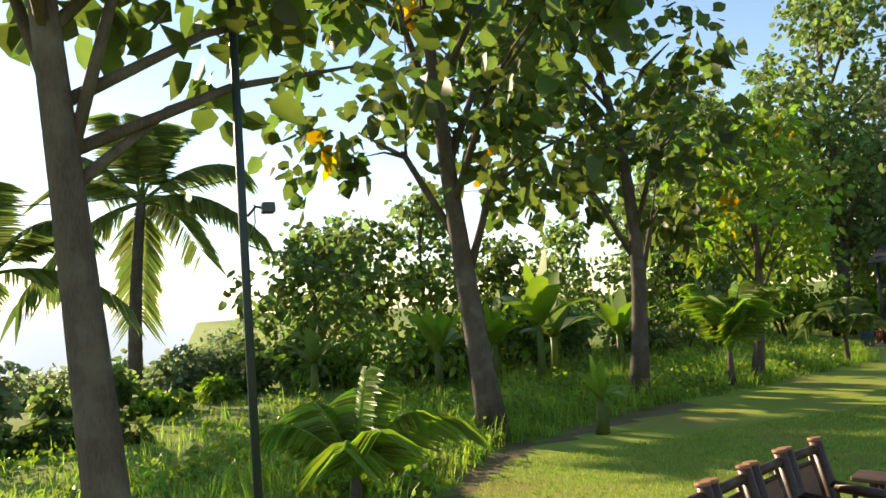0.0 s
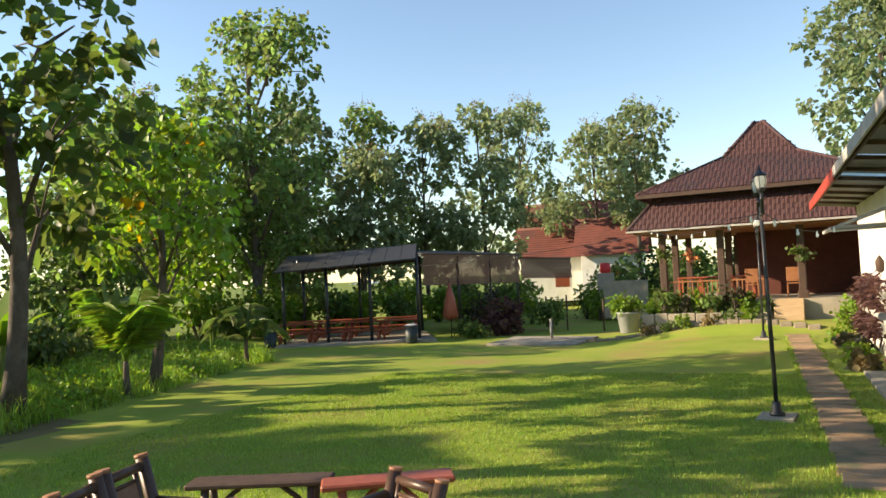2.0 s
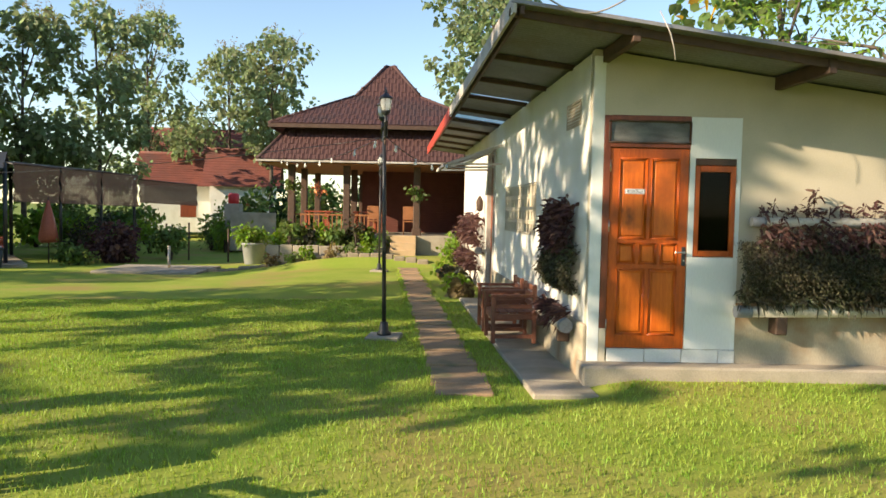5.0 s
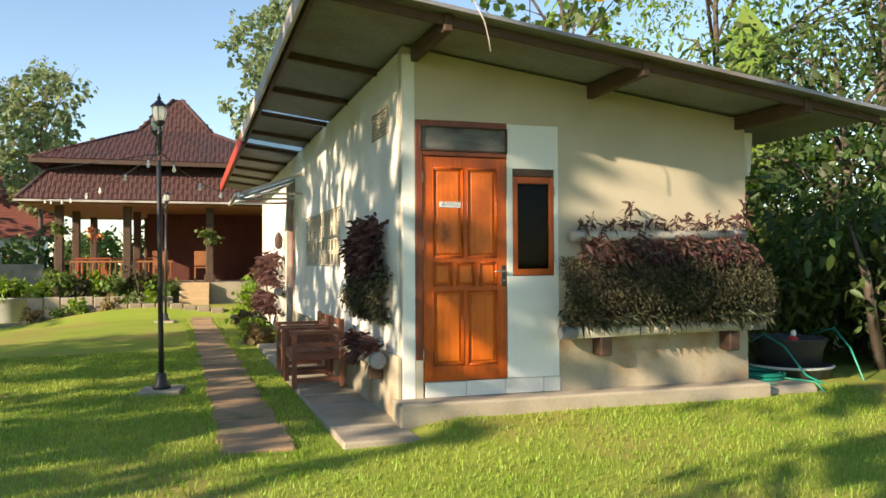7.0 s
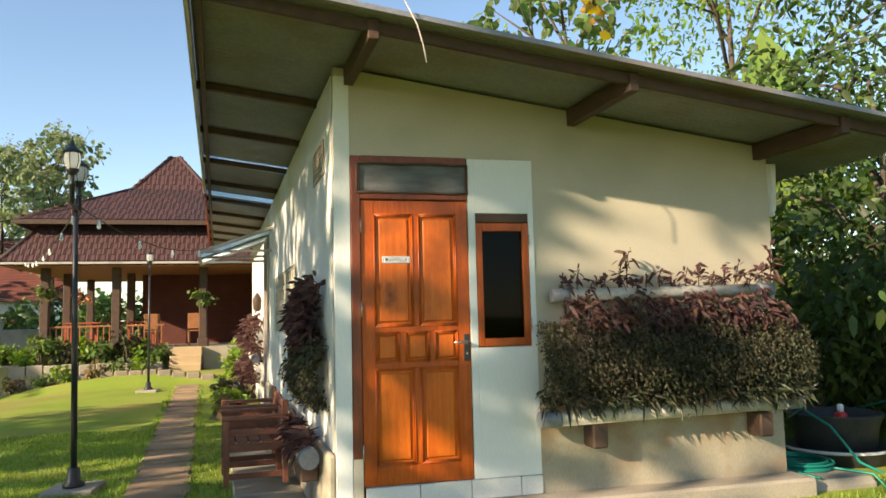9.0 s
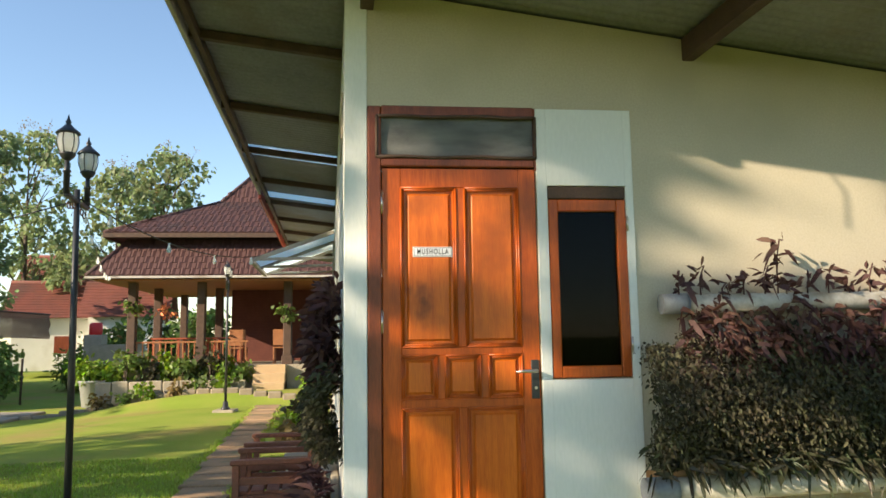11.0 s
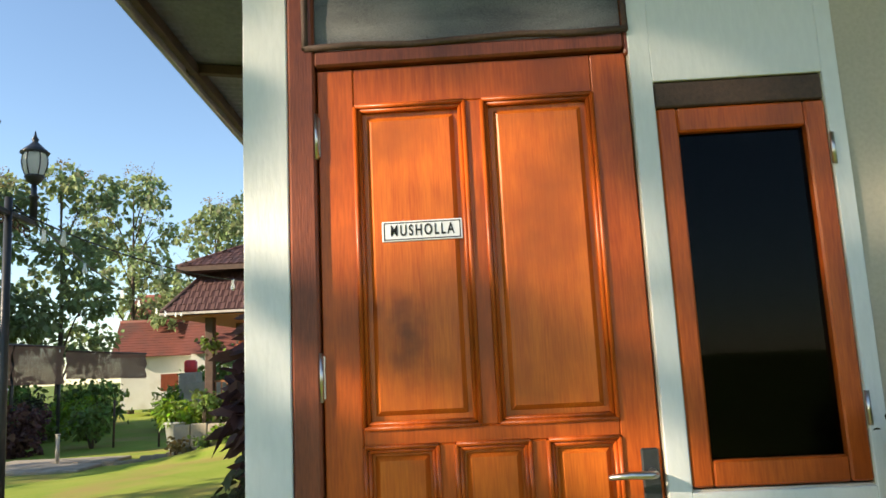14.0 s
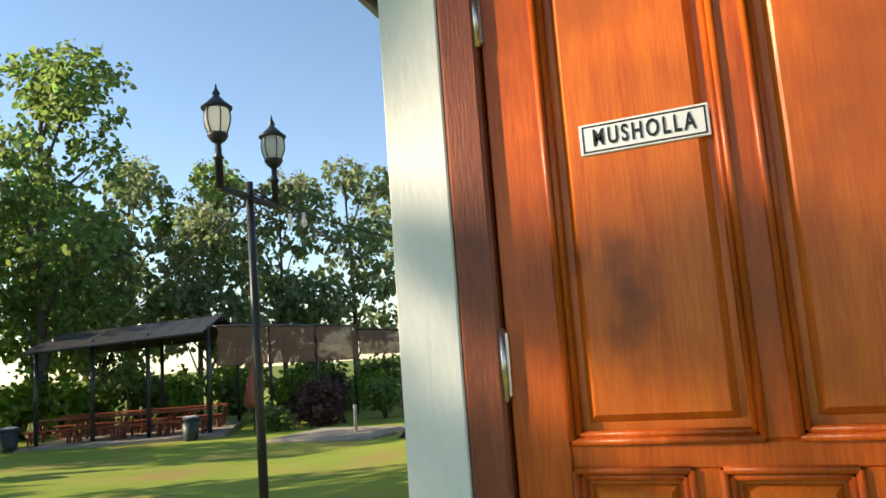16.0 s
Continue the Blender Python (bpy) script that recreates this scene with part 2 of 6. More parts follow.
# ---- mesh tools ----
CHAMFER = []
for a in range(3):
    o, p = (a + 1) % 3, (a + 2) % 3
    for s in (-1, 1):
        ring = []
        for so, sp in ((-1, -1), (1, -1), (1, 1), (-1, 1)):
            c = [0, 0, 0]
            c[a], c[o], c[p] = s, so, sp
            ring.append((tuple(c), a))
        CHAMFER.append(ring)
        for t in (-1, 1):
            ends = []
            for along in (-1, 1):
                c = [0, 0, 0]
                c[a], c[o], c[p] = s, t, along
                ends.append(tuple(c))
            CHAMFER.append([(ends[0], a), (ends[1], a), (ends[1], o), (ends[0], o)])
for c in [(x, y, z) for x in (-1, 1) for y in (-1, 1) for z in (-1, 1)]:
    CHAMFER.append([(c, 0), (c, 1), (c, 2)])
CORNERS = sorted({k for ring in CHAMFER for k in ring})
fixed = []
for ring in CHAMFER:
    pts = [Vector([v if n == ax else v * 0.8 for n, v in enumerate(c)]) for c, ax in ring]
    mid = sum(pts, Vector()) / len(pts)
    if (pts[1] - pts[0]).cross(pts[2] - pts[1]).dot(mid) < 0:
        ring = ring[::-1]
    fixed.append([CORNERS.index(k) for k in ring])
CHAMFER = fixed


class Shape:
    """Vertices and faces gathered for one mesh."""

    def __init__(self):
        self.v, self.f, self.s = [], [], []

    def add(self, verts, faces, smooth=False):
        n = len(self.v)
        self.v.extend(tuple(p) for p in verts)
        self.f.extend(tuple(i + n for i in face) for face in faces)
        self.s.extend([smooth] * len(faces))
        return self

    def box(self, a, b, bevel=0.004, m=None):
        """A box from corner a to corner b with worn edges."""
        a, b = np.minimum(a, b), np.maximum(a, b)
        mid, half = (a + b) / 2, (b - a) / 2
        e = min(bevel, *(half * 0.6))
        pts = []
        for c, ax in CORNERS:
            q = [mid[n] + c[n] * (half[n] if n == ax else half[n] - e) for n in range(3)]
            pts.append(m @ Vector(q) if m else q)
        return self.add(pts, CHAMFER)

    def beam(self, p, q, w, h, bevel=0.004, up=(0, 0, 1)):
        p, q = Vector(p), Vector(q)
        z = (q - p).normalized()
        x = Vector(up).cross(z)
        x = x.normalized() if x.length > 1e-4 else Vector((1, 0, 0))
        y = z.cross(x)
        m = Matrix((x, y, z)).transposed().to_4x4()
        m.translation = p
        return self.box((-w / 2, -h / 2, 0), (w / 2, h / 2, (q - p).length), bevel, m)

    def tube(self, pts, radii, seg=8, cap=True, smooth=True):
        pts = [Vector(p) for p in pts]
        if isinstance(radii, (int, float)):
            radii = [radii] * len(pts)
        verts, faces = [], []
        ref = None
        for n, p in enumerate(pts):
            d = (pts[min(n + 1, len(pts) - 1)] - pts[max(n - 1, 0)]).normalized()
            if ref is None:
                ref = d.orthogonal().normalized()
            ref = (ref - d * ref.dot(d))
            ref = ref.normalized() if ref.length > 1e-5 else d.orthogonal().normalized()
            side = d.cross(ref)
            for k in range(seg):
                t = 2 * math.pi * k / seg
                verts.append(p + (ref * math.cos(t) + side * math.sin(t)) * radii[n])
        for n in range(len(pts) - 1):
            for k in range(seg):
                j = (k + 1) % seg
                faces.append((n * seg + k, n * seg + j, (n + 1) * seg + j, (n + 1) * seg + k))
        self.add(verts, faces, smooth)
        if cap:
            base = len(self.v) - len(verts)
            self.f.append(tuple(base + k for k in range(seg))[::-1])
            self.f.append(tuple(base + (len(pts) - 1) * seg + k for k in range(seg)))
            self.s += [False, False]
        return self

    def lathe(self, c, profile, seg=12, smooth=True, cap=True):
        """A turned shape: (radius, height) pairs about an upright axis at c."""
        verts, faces = [], []
        for r, z in profile:
            for k in range(seg):
                t = 2 * math.pi * k / seg
                verts.append((c[0] + r * math.cos(t), c[1] + r * math.sin(t), c[2] + z))
        for n in range(len(profile) - 1):
            for k in range(seg):
                j = (k + 1) % seg
                faces.append((n * seg + k, n * seg + j, (n + 1) * seg + j, (n + 1) * seg + k))
        self.add(verts, faces, smooth)
        if cap:
            base = len(self.v) - len(verts)
            self.f.append(tuple(base + k for k in range(seg))[::-1])
            self.f.append(tuple(base + (len(profile) - 1) * seg + k for k in range(seg)))
            self.s += [False, False]
        return self

    def shear(self):
        """The side of the small building runs three degrees off square."""
        self.v = [(x, y + 0.05 * (x - 8.91), z) for x, y, z in self.v]
        return self

    def moved(self, d):
        self.v = [(x - d[0], y - d[1], z - d[2]) for x, y, z in self.v]
        return self

    def mesh(self, name, material):
        me = bpy.data.meshes.new(name)
        me.from_pydata(self.v, [], self.f)
        me.polygons.foreach_set("use_smooth", self.s)
        for m in material if isinstance(material, (list, tuple)) else (material,):
            me.materials.append(m)
        me.update()
        return me


def part(name, shape, material, parent=None, label="", there=False):
    """One mesh object under a thing. there: the shape is in world metres, and is brought to the thing's base."""
    if there and parent:
        shape.moved(parent.matrix_world.translation if parent.parent is None else (0, 0, 0))
    ob = new(name, shape.mesh(name, material))
    ob.parent = parent
    if label:
        ob["label"] = label
    return ob


def thing(name, x, y, z, yaw, label, category, group="", kind=""):
    ob = new(name)
    ob.empty_display_size = 0.2
    ob.matrix_world = pose(x, y, z, 0, 0, yaw)
    return tagged(ob, label, category, group, kind)


def single(name, shape, material, label, category, group="", kind=""):
    return tagged(part(name, shape, material), label, category, group, kind)


# ---- ground ----
BORDER = ((-60, 0), (-3, 2.0), (0.5, 4.6), (2.4, 6.3), (4.6, 8.8), (8.2, 10.2), (11.7, 11.0), (18.4, 13.7), (24, 20), (60, 40))


def border(x):
    return float(np.interp(x, [p[0] for p in BORDER], [p[1] for p in BORDER]))


def ease(a, b, v):
    t = min(1.0, max(0.0, (v - a) / (b - a)))
    return t * t * (3 - 2 * t)


def land(x, y):
    """The height of the ground."""
    z = -0.42 * ease(11, 26, x) * ease(0.5, 7, y)
    z += 0.28 * ease(23.6, 24.4, x) * (1 - ease(1.5, 6, y))
    z += 0.11 * ease(7.6, 8.5, x) * (1 - ease(10, 11, x)) * (1 - ease(-3.0, -2.3, y))
    over = y - border(x)
    if over > 0:
        z += 0.12 * ease(0, 1.5, over) + 0.06 * noise.noise((x * 0.5, y * 0.5, 0))
        z -= 26 * ease(17, 70, over) * (1 - ease(8, 40, x))
    return z + 0.012 * noise.noise((x * 1.3, y * 1.3, 4.0))


def spread(lo, hi, step):
    mid = list(np.arange(lo, hi, step))
    left, right, d = [], [], step
    while d < 900:
        d *= 1.35
        left.append((left[-1] if left else lo) - d)
        right.append((right[-1] if right else hi) + d)
    return left[::-1] + mid + right


gx, gy = spread(-6, 30, 0.3), spread(-9, 18, 0.3)
s = Shape()
s.add([(x, y, land(x, y)) for y in gy for x in gx], [(j * len(gx) + i, j * len(gx) + i + 1, (j + 1) * len(gx) + i + 1, (j + 1) * len(gx) + i) for j in range(len(gy) - 1) for i in range(len(gx) - 1)], True)
ground = part("ground", s, [LAWN, WILD, SOIL])
kinds = []
for j in range(len(gy) - 1):
    for i in range(len(gx) - 1):
        x, y = (gx[i] + gx[i + 1]) / 2, (gy[j] + gy[j + 1]) / 2
        over = y - border(x) + 0.35 * noise.noise((x, y, 0))
        kinds.append(1 if over > 0.25 or y < -8 or x > 60 or x < -20 else 2 if over > -0.35 and x < 9 else 0)
ground.data.polygons.foreach_set("material_index", kinds)
tagged(ground, "short green lawn with bare patches and wild ground beyond", "ground", kind="structure")
# one flat valley sheet, its haze only a colour
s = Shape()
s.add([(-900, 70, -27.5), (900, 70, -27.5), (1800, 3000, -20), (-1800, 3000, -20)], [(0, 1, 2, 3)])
single("backdrop", s, HAZE_BLUE, "valley far below the garden, coloured pale blue for haze", "backdrop", kind="structure")

# far hills: distance haze is put into a blue-grey colour and a glow
hill_m = bpy.data.materials.new("haze_tinted_hills")
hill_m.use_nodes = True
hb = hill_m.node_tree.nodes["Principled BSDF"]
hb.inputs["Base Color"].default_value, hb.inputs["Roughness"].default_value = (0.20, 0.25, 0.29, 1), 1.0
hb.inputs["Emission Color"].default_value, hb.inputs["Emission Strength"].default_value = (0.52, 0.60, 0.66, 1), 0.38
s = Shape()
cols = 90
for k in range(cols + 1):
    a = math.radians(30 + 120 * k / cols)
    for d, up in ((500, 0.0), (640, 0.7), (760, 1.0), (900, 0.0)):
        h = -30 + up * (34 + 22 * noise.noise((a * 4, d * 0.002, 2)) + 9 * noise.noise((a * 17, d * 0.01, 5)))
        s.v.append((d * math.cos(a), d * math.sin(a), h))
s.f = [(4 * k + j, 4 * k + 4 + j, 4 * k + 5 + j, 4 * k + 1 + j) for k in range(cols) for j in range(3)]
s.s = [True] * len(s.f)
single("backdrop", s, hill_m, "hills across the valley, haze painted as pale blue-grey colour and glow", "backdrop", kind="structure")

# ---- small building: walls ----
FX, CY, EY = 8.91, -2.587, -6.21       # front wall, near corner, far corner
BX = 22.0                              # back of the building
BASE = 0.24


def roof_z(y):
    return 3.43 + 0.134 * (y + 2.587)


def wall_prism(s, x0, x1, ya, yb, z0, top):
    """A wall piece whose top follows the roof."""
    v = [(x0, ya, z0), (x1, ya, z0), (x1, yb, z0), (x0, yb, z0), (x0, ya, top(ya)), (x1, ya, top(ya)), (x1, yb, top(yb)), (x0, yb, top(yb))]
    return s.add(v, [(0, 1, 2, 3)[::-1], (4, 5, 6, 7), (0, 1, 5, 4), (1, 2, 6, 5), (2, 3, 7, 6), (3, 0, 4, 7)])


under = lambda y: roof_z(y) - 0.03
s = Shape()
wall_prism(s, FX, FX + 0.15, CY, -2.70, 0.0, under)            # left of the door
wall_prism(s, FX, FX + 0.15, -2.70, -3.58, 2.745, under)       # over the door
wall_prism(s, FX, FX + 0.15, -3.58, -3.64, 0.27, under)
wall_prism(s, FX, FX + 0.15, -3.64, -4.055, 2.33, under)       # over the window
wall_prism(s, FX, FX + 0.15, -3.64, -4.055, 0.27, lambda y: 1.33)
wall_prism(s, FX, FX + 0.15, -4.055, EY, 0.75, under)
s.box((FX - 0.004, -2.70, 0.0), (FX + 0.12, -2.774, 0.584), 0.004)
single("wall_front", s, PLASTER, "cream rendered front wall of the small building", "wall", kind="structure")
s = Shape()
wall_prism(s, FX - 0.012, FX + 0.14, -4.10, EY + 0.001, 0.0, lambda y: 0.86 + 0.01 * math.sin(9 * y))
single("wall_foot", s, STAINED, "stained bare render along the foot of the wall", "wall", kind="structure")
s = Shape()
s.box((FX - 0.010, -3.582, 0.385), (FX + 0.05, -3.636, 2.742), 0.002)
s.box((FX - 0.010, -3.636, 2.330), (FX + 0.05, -4.058, 2.742), 0.002)
s.box((FX - 0.010, -3.636, 0.385), (FX + 0.05, -4.058, 1.325), 0.002)
s.box((FX - 0.010, -4.058, 0.385), (FX + 0.05, -4.10, 2.742), 0.002)
single("wall_panel", s, PALE, "pale blue-white painted panel round the window", "wall", kind="structure")
s = Shape()
s.box((FX - 0.008, CY + 0.003, BASE), (FX + 0.03, -2.70, 3.33), 0.003)
single("corner_strip", s, PALE, "pale blue-white painted corner strip beside the door", "wall", kind="structure")
# side wall with the holes for the lattice and the far door
s = Shape()
T = 0.15


def side(x0, x1, z0, z1):
    s.box((x0, CY, z0), (x1, CY - T, z1), 0.0005)


top = 3.38
side(FX + 0.152, 11.75, 0.0, top)
side(11.75, 14.6, 0.0, 1.42)
side(11.75, 14.6, 2.18, top)
side(14.6, 15.9, 0.0, top)
side(15.9, 16.9, 2.95, top)
side(16.9, BX, 0.0, top)
single("wall_side", s.shear(), WHITE_SIDE, "white painted side wall of the small building", "wall", kind="structure")
s = Shape()
s.box((FX + 0.16, EY, 0.0), (BX, EY + 0.15, 2.88), 0.001)
s.box((BX - 0.15, EY + 0.15, 0.0), (BX, CY - T, 2.88), 0.001)
single("wall_back", s.shear(), PLASTER, "plain back walls of the small building", "wall", kind="structure")
# floor and cross wall behind the pane, coloured dark to look unlit
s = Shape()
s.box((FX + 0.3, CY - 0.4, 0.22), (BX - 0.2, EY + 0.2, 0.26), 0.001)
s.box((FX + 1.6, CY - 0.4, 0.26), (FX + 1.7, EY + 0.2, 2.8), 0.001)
single("inner_room", s.shear(), DARK_ROOM, "inside of the prayer room, coloured dark as if unlit", "room", kind="structure")
s = Shape()
s.box((FX + 0.002, CY + 0.06, 0.0), (15.8, CY + 0.001, 0.62), 0.02)
single("side_plinth", s.shear(), STAINED, "rough stained plinth along the side wall", "plinth", kind="structure")

# platform and side paving
s = Shape()
s.box((8.64, -2.50, -0.1), (FX + 0.1, -6.28, 0.245), 0.02)
s.box((8.72, -6.285, -0.1), (9.75, -6.95, 0.19), 0.05)
single("platform", s, CONCRETE, "worn grey concrete step along the front wall", "step", kind="structure")
tiles = thing("tile_skirting", FX, -3.8, 0.25, 0, "white tiles under the door and window", "skirting", kind="structure")
for a, b in ((-2.79, -3.17), (-3.175, -3.55), (-3.555, -3.93), (-3.935, -4.10)):
    part("tile", Shape().box((FX - 0.022, a, 0.247), (FX + 0.03, b, 0.38), 0.003), TILE_WHITE, tiles, there=True)
paving = thing("side_paving", 8.3, -2.2, 0.0, 0, "pale concrete paving slabs along the side wall", "paving", kind="structure")
x = 8.28
k = 0
while x < 15.6:
    w = 0.55 + 0.12 * math.sin(k * 2.3)
    part("slab", Shape().box((x, -1.93, -0.05), (x + w - 0.012, -2.55, 0.05 + 0.008 * math.sin(k * 1.7)), 0.012).shear(), CONCRETE, paving, there=True)
    x += w
    k += 1
path = thing("garden_path", 15, -0.8, 0.0, 0, "brown concrete slabs laid as a narrow garden path", "path", kind="structure")
x, k = 8.35, 0
while x < 23.2:
    w = 0.42 + 0.10 * math.sin(k * 1.9)
    mid, half = -1.32 + 0.064 * (x - 8.35) + 0.02 * math.sin(k * 3.1), 0.28 + 0.02 * math.sin(k * 2.2)
    part("slab", Shape().box((x, mid - half, -0.06), (x + w - 0.02, mid + half, 0.028 + 0.01 * math.sin(k * 2.7)), 0.012), SLAB, path, there=True)
    x += w
    k += 1

# ---- small building: roof ----
RF, RB, RL, RR = 7.86, 23.2, -1.62, -7.1    # front, back, high and low edges
roof = thing("roof", 8.9, -2.6, 3.4, 0, "grey corrugated sheet roof with wide eaves and timber purlins", "roof", kind="structure")
for n, (x0, x1, m) in enumerate(((RF, 12.7, ZINC), (12.7, 13.1, CLEAR_SHEET), (13.1, 15.1, ZINC), (15.1, 15.5, CLEAR_SHEET), (15.5, RB, ZINC))):
    s = Shape()
    steps = int((x1 - x0) / 0.0190)
    pts, faces = [], []
    for i in range(steps + 1):
        x = x0 + (x1 - x0) * i / steps
        h = 0.013 * math.cos(2 * math.pi * x / 0.076)
        pts += [(x, RL, roof_z(RL) + h), (x, RR, roof_z(RR) + h), (x, RL, roof_z(RL) + h + 0.004), (x, RR, roof_z(RR) + h + 0.004)]
        if i:
            a, b = 4 * i - 4, 4 * i
            faces += [(a, a + 1, b + 1, b), (a + 2, b + 2, b + 3, a + 3)]
    s.add(pts, faces, True)
    part("clear_sheet" if m == CLEAR_SHEET else "roof_sheet", s.shear(), m, roof, "translucent plastic sheet" if m == CLEAR_SHEET else "", there=True)
for y in (-2.70, -4.45, -6.12):
    part("purlin", Shape().beam((RF + 0.12, y, roof_z(y) - 0.085), (RB - 0.1, y, roof_z(y) - 0.085), 0.07, 0.13, 0.006).shear(), OLD_WOOD, roof, there=True)
x = 9.85
while x < 22:
    part("rafter", Shape().beam((x, RL + 0.03, roof_z(RL) - 0.045), (x, CY - 0.02, roof_z(CY) - 0.045), 0.05, 0.06, 0.004).shear(), OLD_WOOD, roof, there=True)
    x += 1.45
part("fascia", Shape().beam((RF + 0.16, RL, roof_z(RL) - 0.055), (RF + 0.16, RR + 0.1, roof_z(RR + 0.1) - 0.055), 0.04, 0.075, 0.004), OLD_WOOD, roof, "dark timber front board", there=True)
part("sheet_edge", Shape().beam((RF, RL, roof_z(RL)), (RF, RR, roof_z(RR)), 0.012, 0.035, 0.003), ZINC, roof, "thin bent sheet edge", there=True)
part("eave_board", Shape().beam((RF, RL + 0.02, roof_z(RL) - 0.02), (14.9, RL + 0.02, roof_z(RL) - 0.02), 0.03, 0.17, 0.004).shear(), GUTTER, roof, "weathered white eave board", there=True)
part("eave_batten", Shape().beam((RF + 0.02, RL - 0.05, roof_z(RL) - 0.07), (RB, RL - 0.05, roof_z(RL) - 0.07), 0.04, 0.07, 0.004).shear(), OLD_WOOD, roof, there=True)
part("red_board", Shape().beam((14.9, RL + 0.02, roof_z(RL) - 0.05), (RB, RL + 0.02, roof_z(RL) - 0.05), 0.03, 0.22, 0.004).shear(), RED_PAINT, roof, "red painted eave board", there=True)

# ---- door ----
door = thing("door_1", FX, -3.17, 0.38, 0, "varnished orange-brown wooden panel door, closed", "door", kind="structure")
s = Shape()
s.box((FX - 0.012, -2.703, 0.585), (FX + 0.10, -2.772, 2.745), 0.006)
s.box((FX - 0.008, -3.572, 2.41), (FX + 0.10, -3.585, 2.745), 0.004)
s.box((FX - 0.012, -2.772, 2.69), (FX + 0.10, -3.572, 2.748), 0.006)
s.box((FX - 0.012, -2.772, 2.425), (FX + 0.10, -3.572, 2.468), 0.006)
part("door_frame", s, FRAME_WOOD, door, "dark red-brown door frame", there=True)
s = Shape()
grid = 22
pts = [(FX + 0.005 + 0.006 * noise.noise((a * 5, b * 9, 1)), -2.765 - 0.805 * a, 2.46 + 0.235 * b) for b in np.linspace(0, 1, 9) for a in np.linspace(0, 1, grid)]
s.add(pts, [(j * grid + i, j * grid + i + 1, (j + 1) * grid + i + 1, (j + 1) * grid + i) for j in range(8) for i in range(grid - 1)], True)
part("transom_net", s, NET, door, "grey insect net stretched over the transom", there=True)
s = Shape()
for y0, z0, y1, z1 in ((-2.748, 2.475, -3.582, 2.475), (-2.748, 2.690, -3.578, 2.690), (-2.750, 2.472, -2.750, 2.692), (-3.578, 2.472, -3.578, 2.692)):
    s.tube([(FX - 0.014 + 0.003 * math.sin(k), y0 + (y1 - y0) * k / 6, z0 + (z1 - z0) * k / 6 + 0.004 * math.sin(k * 2.1)) for k in range(7)], 0.009, 6)
part("net_batten", s, OLD_WOOD, door, "thin rough batten round the net", there=True)
DX = FX + 0.006     # face of the leaf
leaf = part("door_leaf", Shape().box((DX, -2.776, 0.385), (DX + 0.036, -2.870, 2.42), 0.003).box((DX, -3.485, 0.385), (DX + 0.036, -3.576, 2.42), 0.003)
            .box((DX + 0.001, -2.870, 2.318), (DX + 0.035, -3.485, 2.42), 0.003).box((DX + 0.001, -2.870, 1.46), (DX + 0.035, -3.485, 1.50), 0.003)
            .box((DX + 0.001, -2.870, 1.20), (DX + 0.035, -3.485, 1.244), 0.003).box((DX + 0.001, -2.870, 0.385), (DX + 0.035, -3.485, 0.52), 0.003)
            .box((DX + 0.001, -3.155, 1.50), (DX + 0.035, -3.200, 2.318), 0.003).box((DX + 0.001, -3.155, 0.52), (DX + 0.035, -3.200, 1.20), 0.003)
            .box((DX + 0.001, -3.050, 1.244), (DX + 0.035, -3.092, 1.46), 0.003).box((DX + 0.001, -3.270, 1.244), (DX + 0.035, -3.312, 1.46), 0.003), WOOD, door, there=True)


def panel(y0, y1, z0, z1):
    """A raised panel in its moulding."""
    s = Shape().box((DX + 0.016, y0, z0), (DX + 0.026, y1, z1), 0.001)
    i = 0.040 if y0 - y1 > 0.22 else 0.034
    a, b = Vector((DX + 0.016, (y0 + y1) / 2, (z0 + z1) / 2)), 0.012
    hy, hz = (y0 - y1) / 2 - i, (z1 - z0) / 2 - i
    v = [(DX + 0.016, a.y + sy * (hy + b), a.z + sz * (hz + b)) for sy, sz in ((-1, -1), (1, -1), (1, 1), (-1, 1))]
    v += [(DX + 0.006, a.y + sy * hy, a.z + sz * hz) for sy, sz in ((-1, -1), (1, -1), (1, 1), (-1, 1))]
    s.add(v, [(4, 7, 6, 5), (0, 4, 5, 1), (1, 5, 6, 2), (2, 6, 7, 3), (3, 7, 4, 0)])
    p = part("panel", s.moved(door.matrix_world.translation), WOOD_PANEL, leaf)
    s = Shape()
    for w, d in ((0.0, -0.006), (0.010, 0.000)):
        for (ya, za), (yb, zb) in (((y0 - w, z0 + w), (y1 + w, z0 + w)), ((y1 + w, z0 + w), (y1 + w, z1 - w)), ((y1 + w, z1 - w), (y0 - w, z1 - w)), ((y0 - w, z1 - w), (y0 - w, z0 + w))):
            s.tube([(DX + d + 0.006, ya, za), (DX + d + 0.006, yb, zb)], 0.0065, 6)
    part("moulding", s.moved(door.matrix_world.translation), WOOD, leaf)


for y0, y1 in ((-2.873, -3.154), (-3.201, -3.482)):
    panel(y0, y1, 1.502, 2.316)
    panel(y0, y1, 0.523, 1.198)
for y0, y1 in ((-2.873, -3.049), (-3.093, -3.269), (-3.313, -3.482)):
    panel(y0, y1, 1.246, 1.458)
for z in (2.24, 1.63, 0.62):
    part("hinge", Shape().box((DX - 0.010, -2.768, z - 0.055), (DX + 0.006, -2.782, z + 0.055), 0.004).tube([(DX - 0.010, -2.773, z - 0.06), (DX - 0.010, -2.773, z + 0.06)], 0.006, 8), STEEL, door, "steel butt hinge", there=True)
plate = part("handle_plate", Shape().box((DX - 0.010, -3.527, 1.235), (DX + 0.002, -3.568, 1.43), 0.012), BLACK, door, "dark metal lock plate", there=True)
